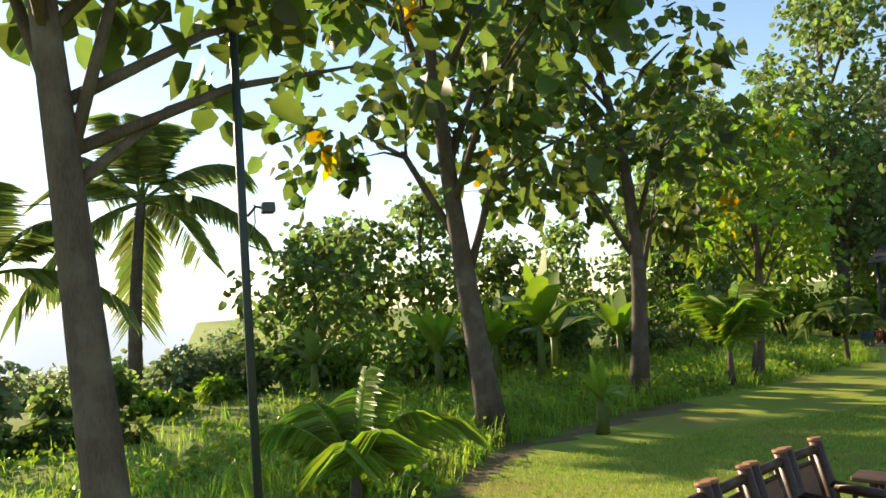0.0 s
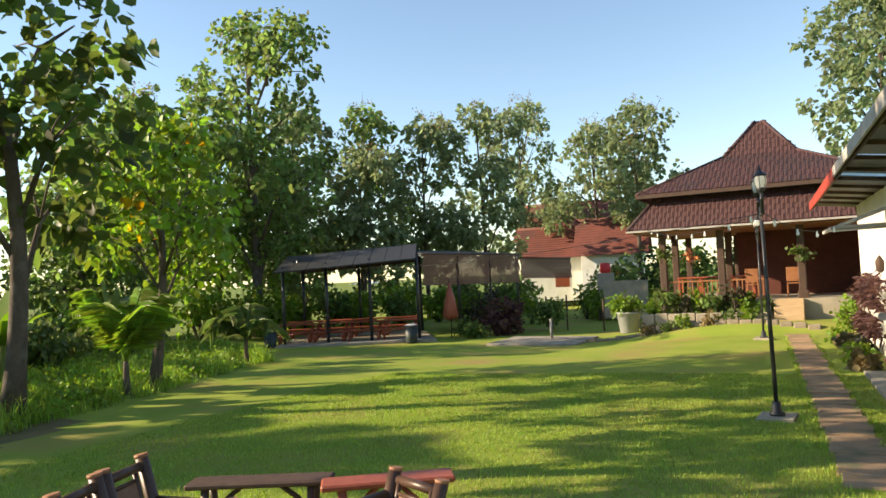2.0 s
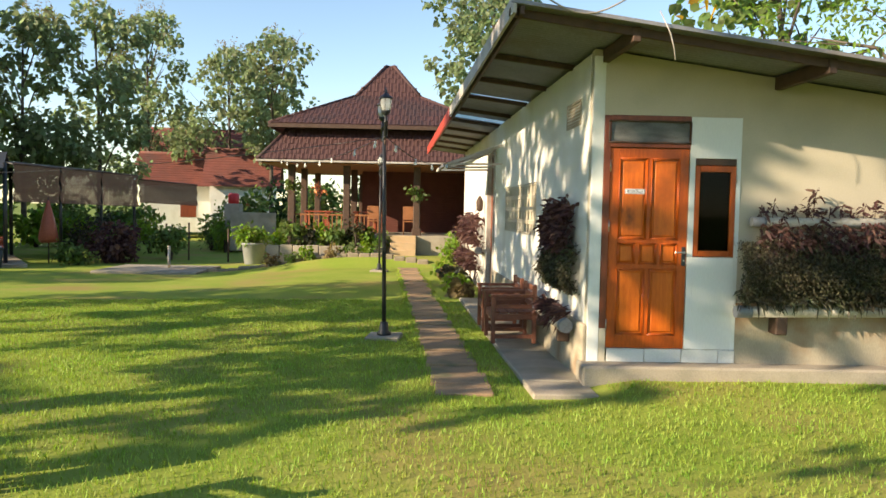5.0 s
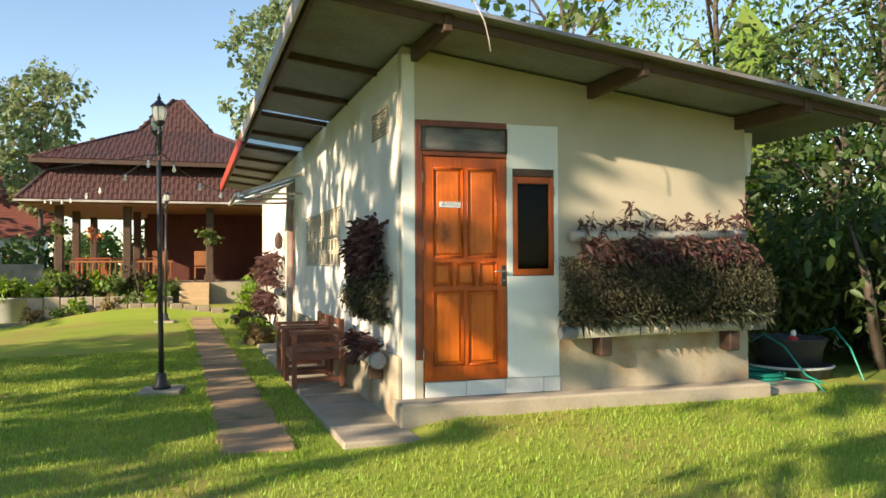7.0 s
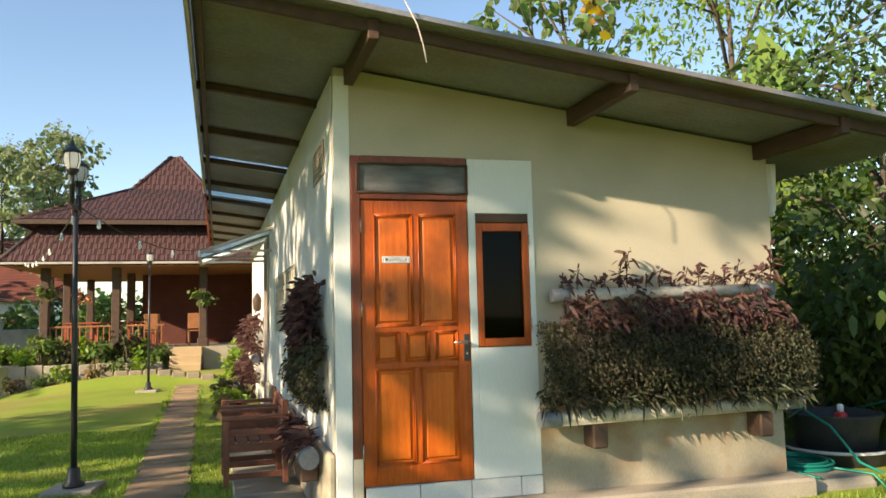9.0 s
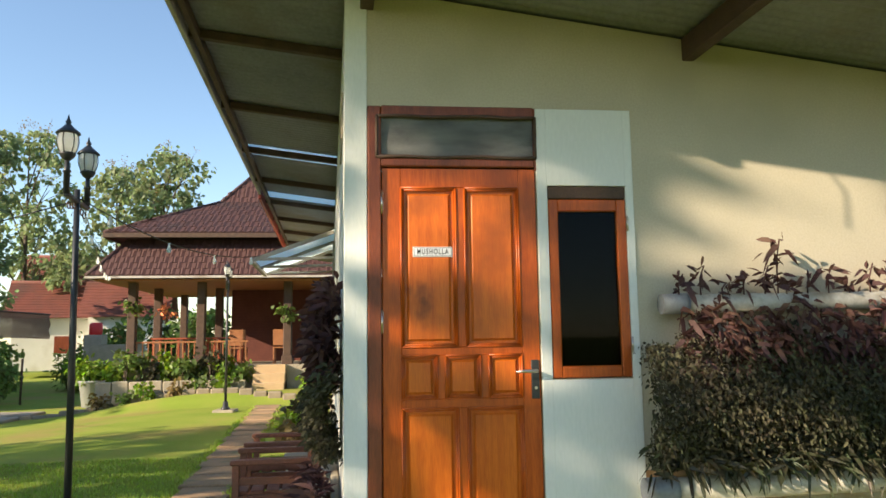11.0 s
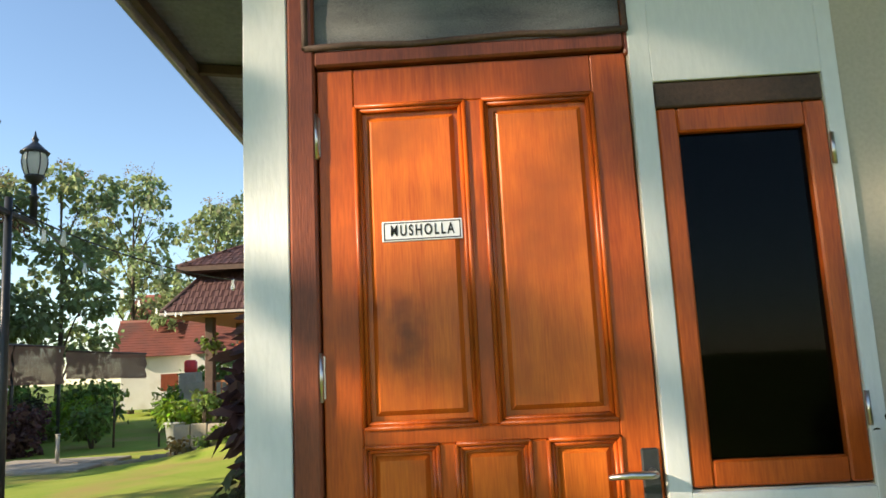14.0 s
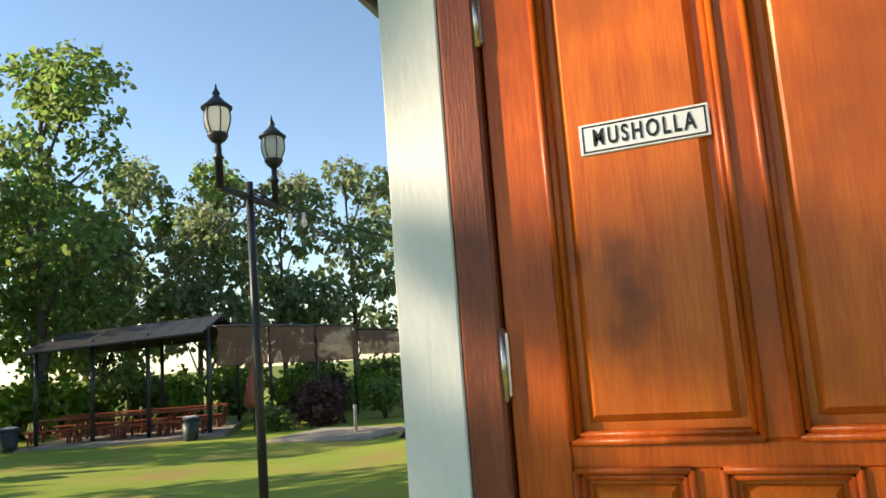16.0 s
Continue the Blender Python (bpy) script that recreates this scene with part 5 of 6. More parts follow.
def curtain(name, x0, x1, y0, y1, z0, z1, count, size, material, label, seed, width=0.35, droop=0.5, up=0.0, thick=0.1):
    """Foliage that fills a shallow uneven bank along a wall."""
    rng = np.random.default_rng(seed)
    t, u = rng.uniform(0, 1, count), rng.uniform(0, 1, count)
    edge = 0.06 * np.sin(t * 23) + 0.05 * np.sin(t * 57 + 1)
    ends = np.minimum(1, np.minimum(t, 1 - t) * 9)
    z = z0 + (z1 - z0) * u * (0.85 + 0.15 * ends) + edge * (u - 0.2)
    depth = rng.normal(size=count) * thick * 0.35 + thick * np.sin(np.pi * np.clip(u, 0.08, 0.95))
    vert = abs(x1 - x0) < abs(y1 - y0)
    nx, ny = (-1, 0) if vert else (0, 1)
    P = np.stack([x0 + (x1 - x0) * t + nx * depth, y0 + (y1 - y0) * t + ny * depth, z], 1)
    D = rng.normal(size=(count, 3)) * 0.8 + np.array((nx * 0.8, ny * 0.8, up))
    root = thing(name, (x0 + x1) / 2, (y0 + y1) / 2, z0, 0, label, "plant")
    v, f = leaves(P - np.array(root.matrix_world.translation), D, size, width, seed, droop)
    foliage("leaves", v, f, material, root)
    return root


gutter_planter("wall_planter", (8.80, -4.18, 1.70), (8.80, -6.10, 1.72), 0.048, "cream plastic pipe planter fixed high on the wall")
gutter_planter("wall_planter", (8.74, -4.03, 0.80), (8.74, -6.24, 0.83), 0.058, "cream plastic pipe planter on timber brackets")
for y in (-4.50, -5.92):
    single("planter_bracket", Shape().box((8.72, y + 0.06, 0.57), (8.90, y - 0.06, 0.755), 0.012), OLD_WOOD, "dark timber bracket under the pipe planter", "bracket", "planter brackets")
curtain("trailing_plant", 8.76, 8.76, -4.24, -6.15, 1.34, 1.69, 1500, 0.075, PURPLE, "purple-leaved trailing plant along the upper pipe", 501, 0.32, 0.5, 0.1, 0.09)
curtain("hedge_plant", 8.76, 8.76, -4.06, -6.28, 0.92, 1.53, 34000, 0.023, DARK_LEAF, "dense dark small-leaved plant hanging between the pipes", 502, 0.5, 0.4, -0.2, 0.15)
curtain("strap_plant", 8.72, 8.72, -4.05, -6.25, 0.89, 0.98, 800, 0.12, STRAP_LEAF, "dark green strap-leaved plant in the lower pipe", 503, 0.15, 0.35, 0.2, 0.06)
rng = np.random.default_rng(77)
for k, (y, h) in enumerate([(-4.27 - 0.115 * k, 0.12 + 0.05 * math.sin(k * 2.1) + (0.05 if k > 8 else 0)) for k in range(16)] + [(-4.80, 0.30), (-6.08, 0.34)]):
    root = thing("upright_plant", 8.78, y, 1.73, 0, "upright purple-leaved shoot in the upper pipe", "plant", "upright shoots")
    part("stem", Shape().tube([(0, 0, 0), (-0.02, 0.01, h * 0.6), (-0.01, -0.02, h)], 0.004, 5), PURPLE, root)
    n = 7 + int(h * 45)
    P = np.stack([rng.normal(size=n) * 0.02, rng.normal(size=n) * 0.02, rng.uniform(0.3, 1.0, n) * h], 1)
    foliage("leaves", *leaves(P, rng.normal(size=(n, 3)) + np.array((-0.3, 0, 0.4)), 0.085, 0.3, 600 + k, 0.35), PURPLE, root)


def sheared(x, y):
    return y + 0.05 * (x - 8.91)


gutter_planter("side_planter", (9.15, sheared(9.15, CY + 0.16), 0.56), (10.75, sheared(10.75, CY + 0.16), 0.57), 0.07, "grey-capped pipe planter along the side wall")
for x in (9.4, 10.5):
    single("planter_bracket", Shape().box((x - 0.04, sheared(x, CY + 0.065), 0.36), (x + 0.04, sheared(x, CY + 0.2), 0.49), 0.01), OLD_WOOD, "dark timber bracket under the side planter", "bracket", "planter brackets")
curtain("purple_wall_bush", 9.4, 10.55, sheared(9.4, CY + 0.05), sheared(10.55, CY + 0.05), 1.30, 1.84, 1300, 0.10, PURPLE, "purple bushy plant hanging on the side wall", 511, 0.35, 0.3, 0.3, 0.08)
curtain("dark_wall_bush", 9.2, 10.55, sheared(9.2, CY + 0.05), sheared(10.55, CY + 0.05), 0.90, 1.38, 5500, 0.033, DARK_LEAF, "dense dark plant hanging on the side wall", 512, 0.5, 0.4, -0.1, 0.11)
curtain("spiky_purple_plant", 9.2, 10.3, sheared(9.2, CY + 0.12), sheared(10.3, CY + 0.12), 0.58, 0.70, 360, 0.14, PURPLE, "spiky purple plant in the side planter", 513, 0.15, 0.4, 0.9, 0.06)
curtain("purple_wall_bush", 17.2, 20.5, sheared(17.2, CY + 0.06), sheared(20.5, CY + 0.06), 1.0, 1.65, 900, 0.14, PURPLE, "purple plant hanging on the far side wall", 514, 0.35, 0.4, 0.2, 0.18)
curtain("purple_wall_bush", 17.2, 20.5, sheared(17.2, CY + 0.1), sheared(20.5, CY + 0.1), 0.45, 0.85, 700, 0.16, PURPLE, "purple plant in the far side planter", 515, 0.25, 0.4, 0.5, 0.18)
gutter_planter("side_planter", (17.0, sheared(17.0, CY + 0.16), 0.92), (20.6, sheared(20.6, CY + 0.16), 0.92), 0.07, "white pipe planter on the far side wall")
for k, x in enumerate((16.4, 17.6, 18.8, 20.0, 21.2)):
    bush("border_plant", x, sheared(x, CY + 0.55), 0.5, 0.35, 0.45, 260, 0.12, (TAN_LEAF, BRIGHT_LEAF, STRAP_LEAF)[k % 3], "low plant in the border by the path", 520 + k, category="plant")
bush("climber", 21.6, sheared(21.6, CY + 0.3), 0.3, 0.25, 1.5, 380, 0.12, BRIGHT_LEAF, "bright green climbing plant at the wall's end", 530, category="plant")

# cloth, tub and hose by the far corner
s = Shape()
v = [(9.0 + 0.05 * math.sin(i * 1.1) * (j / 8), -6.20 - 0.022 * i, 2.80 - 0.05 * j - 0.06 * math.sin(i * math.pi / 8) * (j / 8)) for j in range(9) for i in range(9)]
s.add(v, [(j * 9 + i, j * 9 + i + 1, (j + 1) * 9 + i + 1, (j + 1) * 9 + i) for j in range(8) for i in range(8)], True)
s.add([(x + 0.008, y, z) for x, y, z in v], [(j * 9 + i, (j + 1) * 9 + i, (j + 1) * 9 + i + 1, j * 9 + i + 1) for j in range(8) for i in range(8)], True)
single("hanging_cloth", s, CLOTH, "white cloth hanging under the low eave", "cloth")
tub = thing("water_tub", 9.75, -7.45, 0.02, 0, "black plastic tub set in a white-rimmed basin", "tub")
part("basin", Shape().lathe((0, 0, 0), ((0.44, 0), (0.47, 0.20), (0.49, 0.22), (0.47, 0.24), (0.38, 0.20)), 24), TUB, tub, "black basin")
part("rim", Shape().lathe((0, 0, 0.205), ((0.475, 0), (0.50, 0.015), (0.475, 0.03)), 24, cap=False), CLOTH, tub, "pale rim")
part("tub", Shape().lathe((0, 0, 0.12), ((0.33, 0), (0.38, 0.30), (0.42, 0.40), (0.43, 0.42), (0.40, 0.42), (0.36, 0.28), (0.34, 0.22)), 24), TUB, tub, "black plastic tub")
jar = thing("red_bottle", 9.55, -7.35, 0.50, 0, "small red and white plastic bottle on the tub", "bottle")
part("body", Shape().lathe((0, 0, -0.02), ((0.05, 0), (0.06, 0.02), (0.055, 0.09), (0.03, 0.11)), 10), RED_PLASTIC, jar)
part("cap", Shape().lathe((0, 0, 0.09), ((0.03, 0), (0.03, 0.06), (0.01, 0.07)), 10), SIGN_WHITE, jar)
pts = [(9.28 + (0.27 + 0.03 * math.sin(a * 0.7)) * math.cos(a), -6.62 + (0.25 + 0.03 * math.cos(a * 0.45)) * math.sin(a), 0.20 + 0.010 * (a / 6.28)) for a in np.linspace(0, 6.28 * 6.2, 130)]
pts += [(9.0, -6.8, 0.21), (8.74, -6.9, 0.21), (8.60, -6.98, 0.03), (8.35, -7.15, 0.02)]
pts = [(8.75, -6.40, 0.21), (9.2, -6.36, 0.21)] + pts
single("garden_hose", Shape().tube(pts, 0.011, 7), HOSE, "coiled green garden hose on the concrete", "hose")
s = Shape().tube([(9.9, -7.05, 0.5), (9.62, -7.0, 0.62), (9.35, -7.05, 0.5), (9.2, -7.2, 0.2), (9.0, -7.45, 0.04), (8.8, -7.7, 0.03), (8.95, -7.95, 0.03), (9.25, -7.9, 0.03), (9.3, -7.6, 0.04), (9.05, -7.5, 0.05)], 0.012, 7)
s.tube([(9.9, -7.9, 0.56), (9.6, -7.98, 0.66), (9.3, -7.92, 0.45), (9.15, -7.95, 0.1), (8.9, -8.1, 0.03)], 0.012, 7)
single("garden_hose", s, HOSE, "green garden hose draped over the black tub", "hose")


# ---- garden chairs by the side wall ----
def slat_chair(x, y, yaw, label):
    c = thing("garden_chair", x, y, 0.10, yaw, label, "chair", "slatted garden chairs")
    for a in (-0.29, 0.29):
        for b in (-0.26, 0.26):
            part("leg", Shape().box((a - 0.03, b - 0.025, 0), (a + 0.03, b + 0.025, 0.60 if b < 0 else 0.74), 0.005), CHAIR_WOOD, c)
        part("arm", Shape().box((a - 0.04, -0.30, 0.58), (a + 0.04, 0.27, 0.615), 0.006), CHAIR_WOOD, c)
        part("side_rail", Shape().box((a - 0.018, -0.24, 0.30), (a + 0.018, 0.24, 0.37), 0.004).box((a - 0.018, -0.24, 0.06), (a + 0.018, 0.24, 0.11), 0.004).box((a - 0.014, -0.24, 0.44), (a + 0.014, 0.24, 0.49), 0.004), CHAIR_WOOD, c)
    for k in range(5):
        part("seat_slat", Shape().box((-0.27, -0.27 + 0.108 * k, 0.37), (0.27, -0.18 + 0.108 * k, 0.395), 0.004), CHAIR_WOOD, c)
    for k in range(3):
        part("back_slat", Shape().box((-0.27, 0.245, 0.46 + 0.10 * k), (0.27, 0.27, 0.53 + 0.10 * k), 0.004), CHAIR_WOOD, c)
    part("front_rail", Shape().box((-0.27, -0.275, 0.30), (0.27, -0.24, 0.37), 0.004), CHAIR_WOOD, c)


slat_chair(10.95, -2.02, -176, "brown slatted garden chair against the side wall")
slat_chair(11.85, -1.98, -178, "brown slatted garden chair standing behind another")


# ---- bamboo furniture on the lawn ----
def bamboo_chair(x, y, yaw, w, panels, label, h=0.88, name="bamboo_chair", group="dark bamboo chairs"):
    """Dark bamboo armchair or settee; it faces its own -y."""
    c = thing(name, x, y, 0.0, yaw, label, "chair" if panels == 1 else "settee", group)
    for a in (-w / 2, w / 2):
        post = part("back_post", Shape().tube([(a, 0.20, 0), (a, 0.24, 0.4), (a, 0.36, h)], 0.048, 10), BAMBOO, c)
        part("post_end", Shape().tube([(a, 0.358, h - 0.012), (a, 0.362, h + 0.012)], 0.05, 10), BAMBOO_END, post, "pale cut bamboo end")
        fp = part("front_post", Shape().tube([(a, -0.34, 0), (a, -0.34, 0.56)], 0.045, 10), BAMBOO, c)
        part("post_end", Shape().tube([(a, -0.34, 0.555), (a, -0.34, 0.572)], 0.046, 10), BAMBOO_END, fp, "pale cut bamboo end")
        part("arm", Shape().tube([(a, -0.36, 0.52), (a, 0.27, 0.55)], 0.042, 10), BAMBOO, c)
        part("side_rail", Shape().tube([(a, -0.34, 0.33), (a, 0.22, 0.33)], 0.035, 8), BAMBOO, c)
        for k in range(3):
            part("spindle", Shape().tube([(a, -0.2 + 0.15 * k, 0.33), (a, -0.2 + 0.15 * k, 0.53)], 0.018, 6), BAMBOO, c)
    part("top_rail", Shape().tube([(-w / 2, 0.35, h - 0.07), (w / 2, 0.35, h - 0.07)], 0.035, 10), BAMBOO, c)
    part("low_rail", Shape().tube([(-w / 2, 0.25, 0.42), (w / 2, 0.25, 0.42)], 0.03, 8), BAMBOO, c)
    part("front_rail", Shape().tube([(-w / 2, -0.34, 0.36), (w / 2, -0.34, 0.36)], 0.038, 10), BAMBOO, c)
    for k in range(panels):
        a, b = -w / 2 + 0.05 + (w - 0.1) * k / panels, -w / 2 + 0.05 + (w - 0.1) * (k + 1) / panels
        m = Matrix.Translation((0, 0.27, 0.44)) @ pose(0, 0, 0, -15, 0, 0)
        part("back_panel", Shape().box((a + 0.05, 0, 0.02), (b - 0.05, 0.014, h - 0.60), 0.004, m), WOVEN, c, "woven bamboo back panel")
        s = Shape()
        for q in (a + 0.03, b - 0.03):
            s.tube([m @ Vector((q, 0.005, -0.02)), m @ Vector((q, 0.005, h - 0.50))], 0.02, 7)
        for z in (0.0, h - 0.585):
            s.tube([m @ Vector((a + 0.03, 0.005, z)), m @ Vector((b - 0.03, 0.005, z))], 0.016, 7)
        part("panel_frame", s, BAMBOO, c)
    n = int(w / 0.05)
    for k in range(n):
        q = -w / 2 + 0.04 + (w - 0.08) * k / (n - 1)
        part("seat_slat", Shape().box((q - 0.021, -0.33, 0.36), (q + 0.021, 0.24, 0.375), 0.004), WOVEN, c)
    return c


def on_row(a, b, w, panels, label, **more):
    """A seat whose back posts stand over the line from a to b."""
    a, b = Vector(a), Vector(b)
    mid, d = (a + b) / 2, (b - a).normalized()
    yaw = math.degrees(math.atan2(d.y, d.x))
    off = Vector((-d.y, d.x)) * 0.36
    return bamboo_chair(mid.x - off.x, mid.y - off.y, yaw, w, panels, label, **more)


on_row((2.0, 2.60), (3.06, 2.99), 1.13, 3, "dark bamboo settee with woven back panels on the lawn", name="bamboo_settee", group="")
on_row((3.14, 3.02), (3.57, 3.19), 0.46, 1, "dark bamboo armchair with a woven back panel")
on_row((3.67, 3.23), (4.10, 3.40), 0.46, 1, "dark bamboo armchair with a woven back panel")
on_row((4.19, 3.43), (4.60, 3.55), 0.44, 1, "dark bamboo armchair at the end of the row")
bamboo_chair(4.93, 1.74, -113, 0.52, 1, "red-brown bamboo armchair beside the low table", h=0.72)
ct = thing("coffee_table", 4.05, 2.12, 0, -45, "low red-brown bamboo coffee table", "table")
part("tabletop", Shape().box((-0.28, -0.5, 0.42), (0.28, 0.5, 0.44), 0.004), WOVEN, ct)
for a in (-0.29, 0.29):
    part("edge_rail", Shape().tube([(a, -0.54, 0.43), (a, 0.54, 0.43)], 0.035, 9), RED_TOP, ct)
for b in (-0.5, 0.5):
    part("end_rail", Shape().tube([(-0.3, b, 0.43), (0.3, b, 0.43)], 0.03, 9), RED_TOP, ct)
    for a in (-0.27, 0.27):
        part("leg", Shape().tube([(a, b * 0.9, 0), (a, b * 0.9, 0.43)], 0.035, 8), BAMBOO, ct)
st = thing("stool", 5.08, 2.29, 0, 0, "small round red-brown wooden stool", "stool")
part("seat", Shape().lathe((0, 0, 0.38), ((0.15, 0), (0.165, 0.01), (0.165, 0.04), (0.15, 0.05)), 18), RED_TOP, st)
for k in range(4):
    a = k * math.pi / 2 + 0.4
    part("leg", Shape().tube([(0.09 * math.cos(a), 0.09 * math.sin(a), 0.38), (0.14 * math.cos(a), 0.14 * math.sin(a), 0)], 0.026, 7), RED_TOP, st)
long_bench(5.64, 3.34, 0, -65.5, L=1.22, h=0.46, label="dark rustic timber bench on the lawn", group="lawn benches", top_m=OLD_WOOD, leg_m=BAMBOO)
long_bench(5.80, 2.18, 0, -56, L=1.05, h=0.52, label="red-brown rustic timber bench on the lawn", group="lawn benches")

# ---- trees ----
teak = "teak tree with large rounded backlit leaves"
tree("teak_tree", -0.22, 3.9, 8.5, 2.4, 0.15, 2700, 0.26, TEAK_LEAF, "teak tree with a dark straight trunk and large backlit leaves", 11, low=0.52, lean=(-0.75, 0.1), extra=((0.9, 1.2, 4.0, 0.5), (1.9, 1.6, 4.3, 0.6), (1.5, 1.4, 4.7, 0.75), (0.7, 1.0, 5.3, 0.9), (2.2, 0.9, 5.7, 0.9), (1.4, -0.5, 6.4, 1.1), (2.6, 0.2, 6.8, 1.0)))
tree("teak_tree", 4.66, 9.45, 9.6, 3.1, 0.21, 2000, 0.29, TEAK_LEAF, teak, 12, low=0.40, lean=(-0.9, 0.1), yellow=6)
tree("teak_tree", 8.45, 11.1, 9.2, 2.8, 0.18, 2100, 0.28, TEAK_LEAF, teak, 13, low=0.36, lean=(-0.5, 0.2), yellow=6)
tree("slender_tree", 11.85, 11.6, 5.8, 2.0, 0.13, 2600, 0.17, BRIGHT_LEAF, "slender leaning tree with yellow-green leaves", 14, low=0.45, lean=(0.5, 0.2), yellow=20)
tree("tall_tree", 28.5, 23.2, 15.8, 4.3, 0.28, 8000, 0.27, TREE_LEAF, "tall tree with a feathery grey-green crown", 15, low=0.22)
tree("tall_tree", 17.8, 21.5, 8.0, 2.8, 0.18, 4600, 0.22, TREE_LEAF, "leafy tree behind the long grass", 16, low=0.18)
for k, (x, y, h, r) in enumerate(((39, 24, 11.2, 3.2), (41, 20.5, 10.6, 3.0), (37, 27.5, 11.5, 3.2), (34, 31, 11.0, 3.2), (44, 18, 11.5, 3.0), (31, 33, 10.5, 3.2), (28, 30, 9.5, 3.2), (36, 22, 8.5, 2.8), (33, 25, 8.0, 2.8), (25, 27, 10, 3.2))):
    tree("roadside_tree", x, y, h * 1.2, r, 0.16, 3400, 0.30, BLUE_LEAF if k % 3 else TREE_LEAF, "tall tree with grey-green leaves and tan flower tops", 30 + k, low=0.22, flowers=420, group="trees behind the pavilion")
tree("roadside_tree", 55, 19.3, 16.2, 3.9, 0.18, 3400, 0.30, BLUE_LEAF, "tall tree with tan flower tops beside the red roofs", 51, low=0.4, flowers=420)
tree("garden_tree", 50.3, 9.4, 13.6, 3.6, 0.18, 3400, 0.30, BLUE_LEAF, "broad tree with pale leaf tips behind the red roofs", 52, low=0.42, flowers=420)
tree("garden_tree", 53, 13.0, 13.2, 3.6, 0.18, 3000, 0.30, BLUE_LEAF, "broad tree standing behind the red roofs", 53, low=0.4, flowers=300)
tree("garden_tree", 46, -4.6, 17.0, 4.4, 0.24, 5000, 0.30, BLUE_LEAF, "tall bright green tree behind the building", 54, low=0.4)
tree("garden_tree", 21, -10.0, 11.5, 3.0, 0.16, 1100, 0.28, TREE_LEAF, "sparse tree with tan flower tops over the roof", 55, low=0.45, yellow=30, flowers=260)
tree("feathery_tree", 16.5, -11.5, 9.5, 4.0, 0.16, 7000, 0.14, BRIGHT_LEAF, "feathery bright green tree beside the building", 56, low=0.35, width=0.4)
# the next two crowns carry the leaf colour darkened to imitate shade
tree("feathery_tree", 13.0, -12.5, 8.5, 3.4, 0.15, 7500, 0.15, SHADED_LEAF, "feathery green tree beside the building", 57, low=0.25, width=0.4)
tree("feathery_tree", 11.8, -10.6, 5.0, 2.4, 0.12, 5200, 0.14, SHADED_LEAF, "leafy tree with a leaning bare trunk beside the building", 58, low=0.4, lean=(-0.5, 0.9), width=0.45)
palm("coconut_palm", -0.6, 22.5, 5.6, 4.0, 15, "tall coconut palm with arching fronds, hazy in the light", 61, (0.3, 0))
palm("coconut_palm", -3.4, 17.0, 3.2, 3.0, 9, "coconut palm with drooping fronds", 62, (0.2, 0))
palm("young_palm", 1.75, 6.45, 0.4, 1.75, 9, "young coconut palm with arching fronds in the long grass", 63, stiff=0.55, rise_low=0.75, material=BRIGHT_LEAF)
banana(6.15, 8.85, 1.25, 64, count=7)
palm("young_palm", 11.0, 11.4, 0.7, 2.3, 8, "upright young palm with pale fronds", 65, stiff=0.5, rise_low=1.0, material=BRIGHT_LEAF)
palm("young_palm", 16.9, 13.6, 0.7, 2.0, 10, "pale drooping young palm at the lawn's edge", 66, stiff=0.7, rise_low=0.7)
for k, (x, y, h) in enumerate(((7.9, 13.8, 3.3), (8.7, 14.6, 2.4), (5.6, 14.2, 2.3), (3.2, 15.6, 2.0), (10.4, 14.4, 2.4), (13.6, 15.0, 2.6), (7.3, 14.9, 2.3))):
    banana(x, y, h, 70 + k, BRIGHT_LEAF if k % 2 == 0 else FROND)
banana(13.8, -10.4, 6.2, 79)
rng = random.Random(8)
for k in range(32):
    x = -5 + k * 1.05
    y = border(x) + rng.uniform(6.0, 10.5) + (3 if x < 4 else 0)
    h = rng.uniform(0.4, 0.8) if x < 2 else rng.uniform(0.8, 1.5) if x < 5 else rng.uniform(1.2, 2.6)
    bush("thicket_bush", x, y, rng.uniform(1.1, 1.8), rng.uniform(1.0, 1.6), h, 900, 0.20, rng.choice((TREE_LEAF, BRIGHT_LEAF, FROND, TEAK_LEAF)), "leafy wild bush behind the long grass", 100 + k, width=rng.choice((0.35, 0.6, 0.8)))
for k, (x, y, r, h) in enumerate(((-3.6, 16.0, 1.7, 1.7), (-5.5, 16, 2.0, 2.6), (3.2, 30, 3.0, 2.4), (-1.6, 17.5, 1.5, 0.9), (0.9, 20.5, 1.8, 1.3), (-0.2, 25, 2.5, 1.5), (-3.4, 24, 3.0, 1.7))):
    bush("dark_bush", x, y, r, r, h, 1200, 0.20, (BLUE_LEAF, TREE_LEAF)[k % 2], "dark bush at the edge of the hazy valley", 270 + k)
for k, (x, y) in enumerate(((4.2, 20), (6.5, 25), (9, 24), (13, 26), (17, 28), (21, 26))):
    tree("thicket_tree", x, y, 4.3 + (k % 3), 2.0, 0.10, 1900, 0.24, (TREE_LEAF, TEAK_LEAF)[k % 2], "dark leafy tree in the thicket", 150 + k, low=0.25)
for k in range(24):
    x, y = 29 + k * 0.55, 9.6 - 0.16 * k + rng.uniform(-0.5, 2.5) + (3 if k < 8 else 0)
    bush("hedge_bush", x + 3, y, 0.9, 0.8, rng.uniform(1.0, 2.2), 420, 0.28, rng.choice((TREE_LEAF, BRIGHT_LEAF, STRAP_LEAF)), "long-leaved green shrub behind the far lawn", 200 + k, width=0.25)
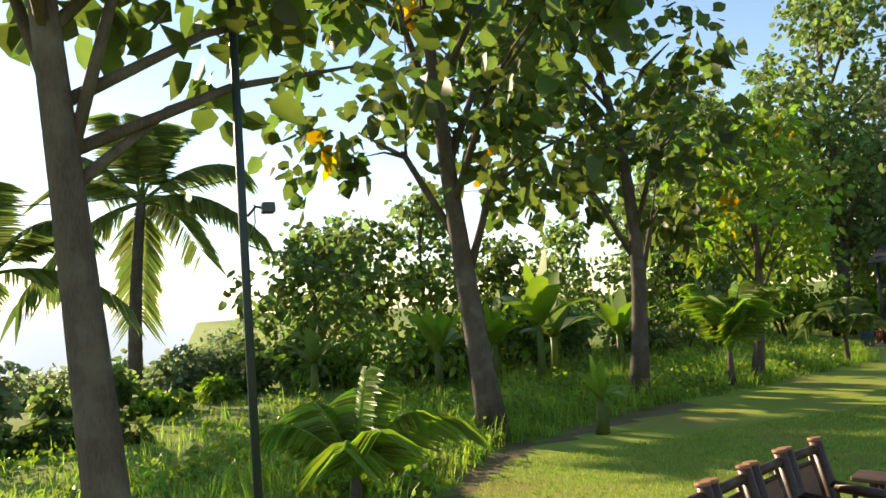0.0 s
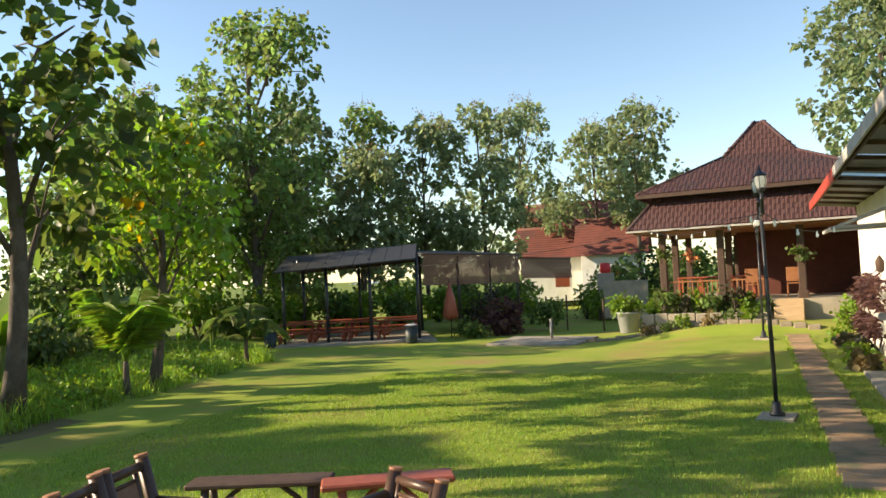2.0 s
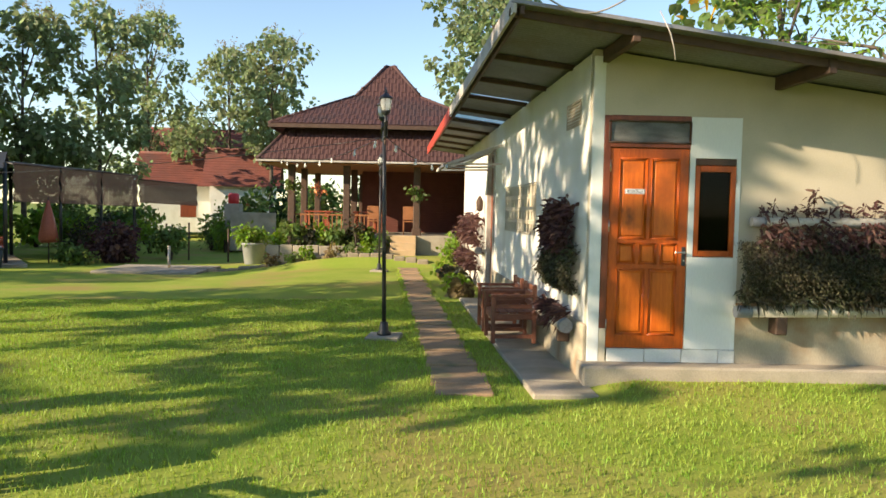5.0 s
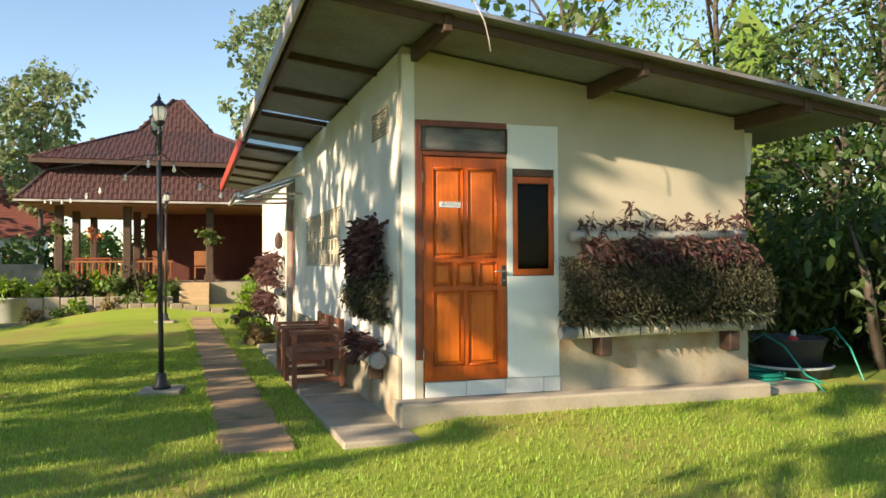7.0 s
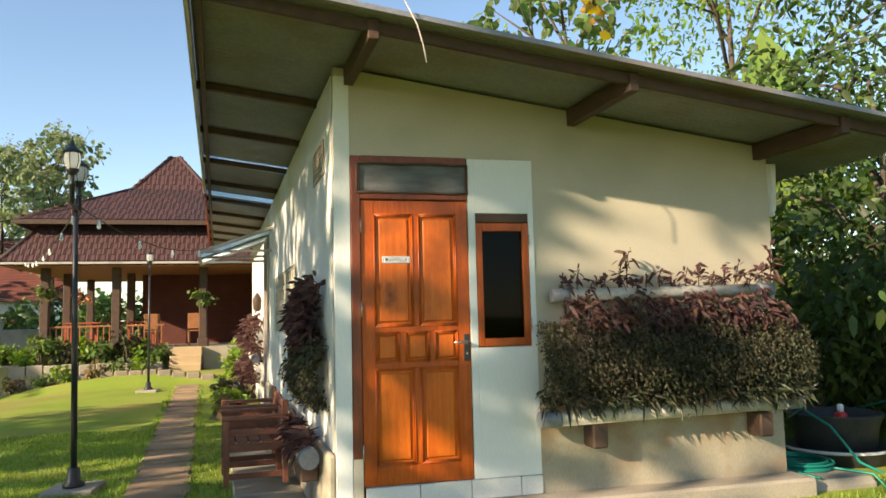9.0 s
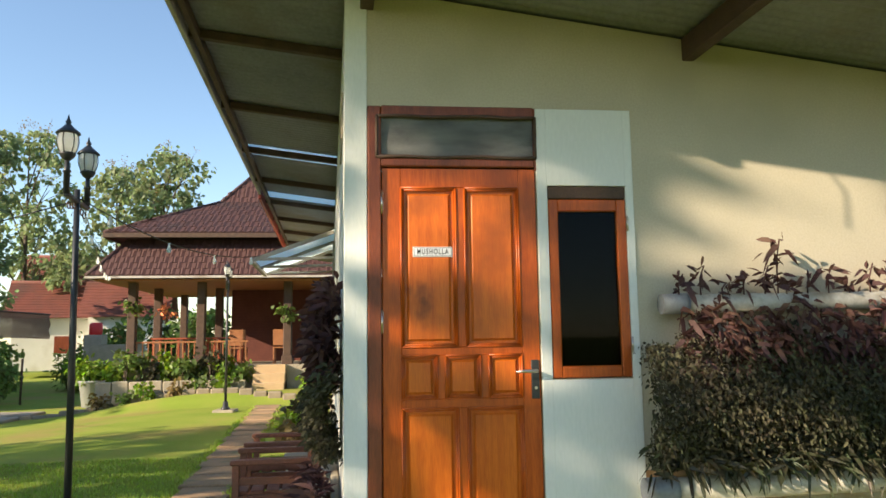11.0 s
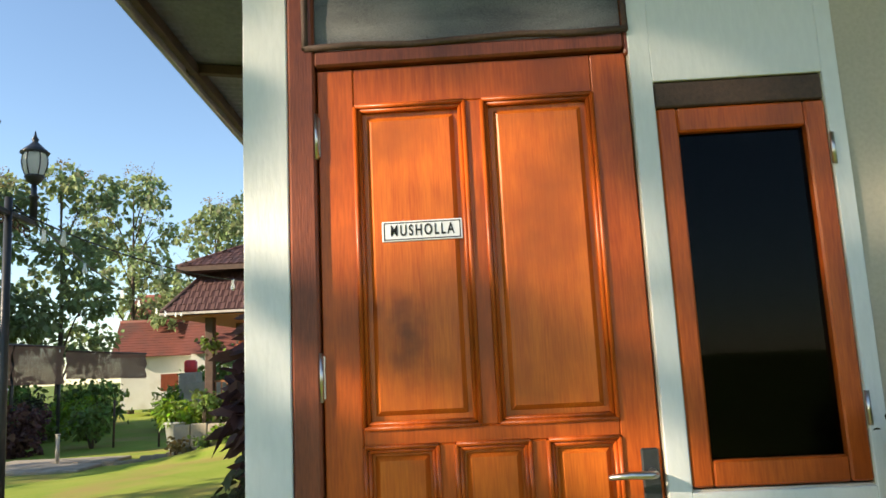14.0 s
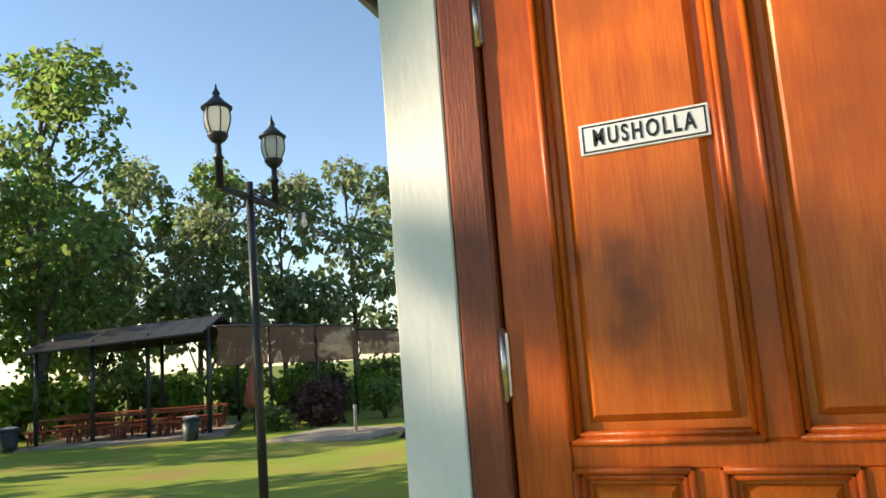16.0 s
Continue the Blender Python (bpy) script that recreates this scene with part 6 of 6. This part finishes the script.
# every other bush has the shade-darkened leaf colour
for k in range(7):
    bush("thicket_bush", 40 + (k % 2) * 2, -3.5 + k * 2.0, 1.7, 1.6, 4.0, 700, 0.28, (TREE_LEAF, SHADED_LEAF)[k % 2], "tall leafy bush behind the house", 700 + k)
for k in range(14):
    bush("thicket_bush", 26 + k * 1.3, 24 - 0.6 * k + rng.uniform(-1, 1), 1.5, 1.4, rng.uniform(1.8, 3.2), 700, 0.26, rng.choice((TREE_LEAF, BRIGHT_LEAF)), "leafy wild bush behind the pavilion", 230 + k)
# two in three of these take the leaf colour darkened for shade
for k in range(26):
    x, y = 9.6 + rng.uniform(0, 6), -8.4 - rng.uniform(0.2, 3.2)
    bush("shade_bush", x, y, 1.2, 1.2, rng.uniform(1.6, 4.2), 1300, 0.15, rng.choice((SHADED_LEAF, FROND, SHADED_LEAF)), "dense dark green bush in the shade of the trees", 260 + k, width=0.45)
bush("spiky_bush", 8.7, -8.7, 1.0, 0.8, 1.1, 900, 0.14, FROND, "grey-green spiky bush at the lawn's edge", 290, width=0.2)

# ---- grass ----
rs = np.random.default_rng(5)
n = 60000
x = rs.uniform(-5, 24, n)
edge = np.interp(x, [p[0] for p in BORDER], [p[1] for p in BORDER])
over = rs.gamma(1.3, 2.3, n)
tuft = np.sin(x * 3.1) * np.sin((edge + over) * 2.7)
keep = (tuft + rs.uniform(-1, 1, n) > -0.5) & (over < 13)
x, y = x[keep], (edge + over)[keep] + 0.1
P = np.stack([x, y, [land(a, b) - 0.02 for a, b in zip(x, y)]], 1)
tall = 0.29 + 0.17 * np.sin(x * 2.3 + 0.7 * y) * np.sin(y * 1.9) + 0.16 * np.sin(x * 5.1) * np.sin(y * 4.3 + x)
v, f = blades(P, np.clip(tall, 0.12, 0.8), 0.75, 0.0085, 6)
tagged(foliage("long_grass", v, f, TALL), "long wild green grass beyond the lawn", "grass", kind="stuff")
n = 5200
x = rs.uniform(-5, 22, n)
y = np.interp(x, [p[0] for p in BORDER], [p[1] for p in BORDER]) + 0.2 + rs.gamma(1.5, 2.2, n)
keep = np.sin(x * 1.7 + 1) * np.sin(y * 1.5) + rs.uniform(-0.6, 0.6, n) > 0.05
x, y = x[keep], y[keep]
P = np.stack([x, y, [land(a, b) + 0.1 for a, b in zip(x, y)]], 1)
P = np.repeat(P, 9, 0) + rs.normal(size=(len(P) * 9, 3)) * np.array((0.10, 0.10, 0.09))
v, f = leaves(P, rs.normal(size=P.shape) + np.array((0, 0, 0.7)), 0.10, 0.6, 8)
tagged(foliage("weeds", v, f, BRIGHT_LEAF), "low broad-leaved weeds among the long grass", "weeds", kind="stuff")
n = 240000
d = rs.uniform(0, 1, n) ** 0.7
x, y = 1.6 + 14 * d, rs.uniform(-7.5, 8.0, n)
edge = np.interp(x, [p[0] for p in BORDER], [p[1] for p in BORDER])
mid = -1.32 + 0.064 * (x - 8.35)
keep = (y < edge - 0.3) & ~((x > 8.3) & (np.abs(y - mid) < 0.31)) & ~((x > 8.2) & (y < -1.9 + 0.05 * (x - 8.9)) & (y > -2.7)) & ~((x > 8.6) & (y < -2.3) & (y > -7.0)) & ~((x > 9.0) & (y < -6.9))
x, y = x[keep], y[keep]
P = np.stack([x, y, [land(a, b) - 0.004 for a, b in zip(x, y)]], 1)
v, f = blades(P, 0.046, 0.8, 0.0042, 7)
tagged(foliage("lawn_grass", v, f, BLADE), "short mown lawn grass", "grass", kind="stuff")
rs = np.random.default_rng(9)
P = []
for k in range(120):
    x = rs.uniform(8.0, 23)
    for e in (-0.30, 0.30):
        P.append((x, -1.32 + 0.064 * (x - 8.35) + e + rs.normal() * 0.02, 0.0))
P = np.repeat(np.array(P), 14, 0) + rs.normal(size=(120 * 2 * 14, 3)) * np.array((0.06, 0.03, 0))
P[:, 2] = 0
v, f = blades(P, 0.07, 0.7, 0.004, 10)
tagged(foliage("edge_grass", v, f, BLADE), "grass tufts growing over the path's edges", "grass", kind="stuff")

# roof tiles of the house, last
tile_face(upper, *TIERS[1], 0, False)
tile_face(upper, *TIERS[1], 1, False)
tile_face(skirt, *TIERS[0], 0, True)
tile_face(skirt, *TIERS[0], 1, False)
tile_face(peak, *TIERS[2], 0, True)
tile_face(peak, *TIERS[2], 1, False)
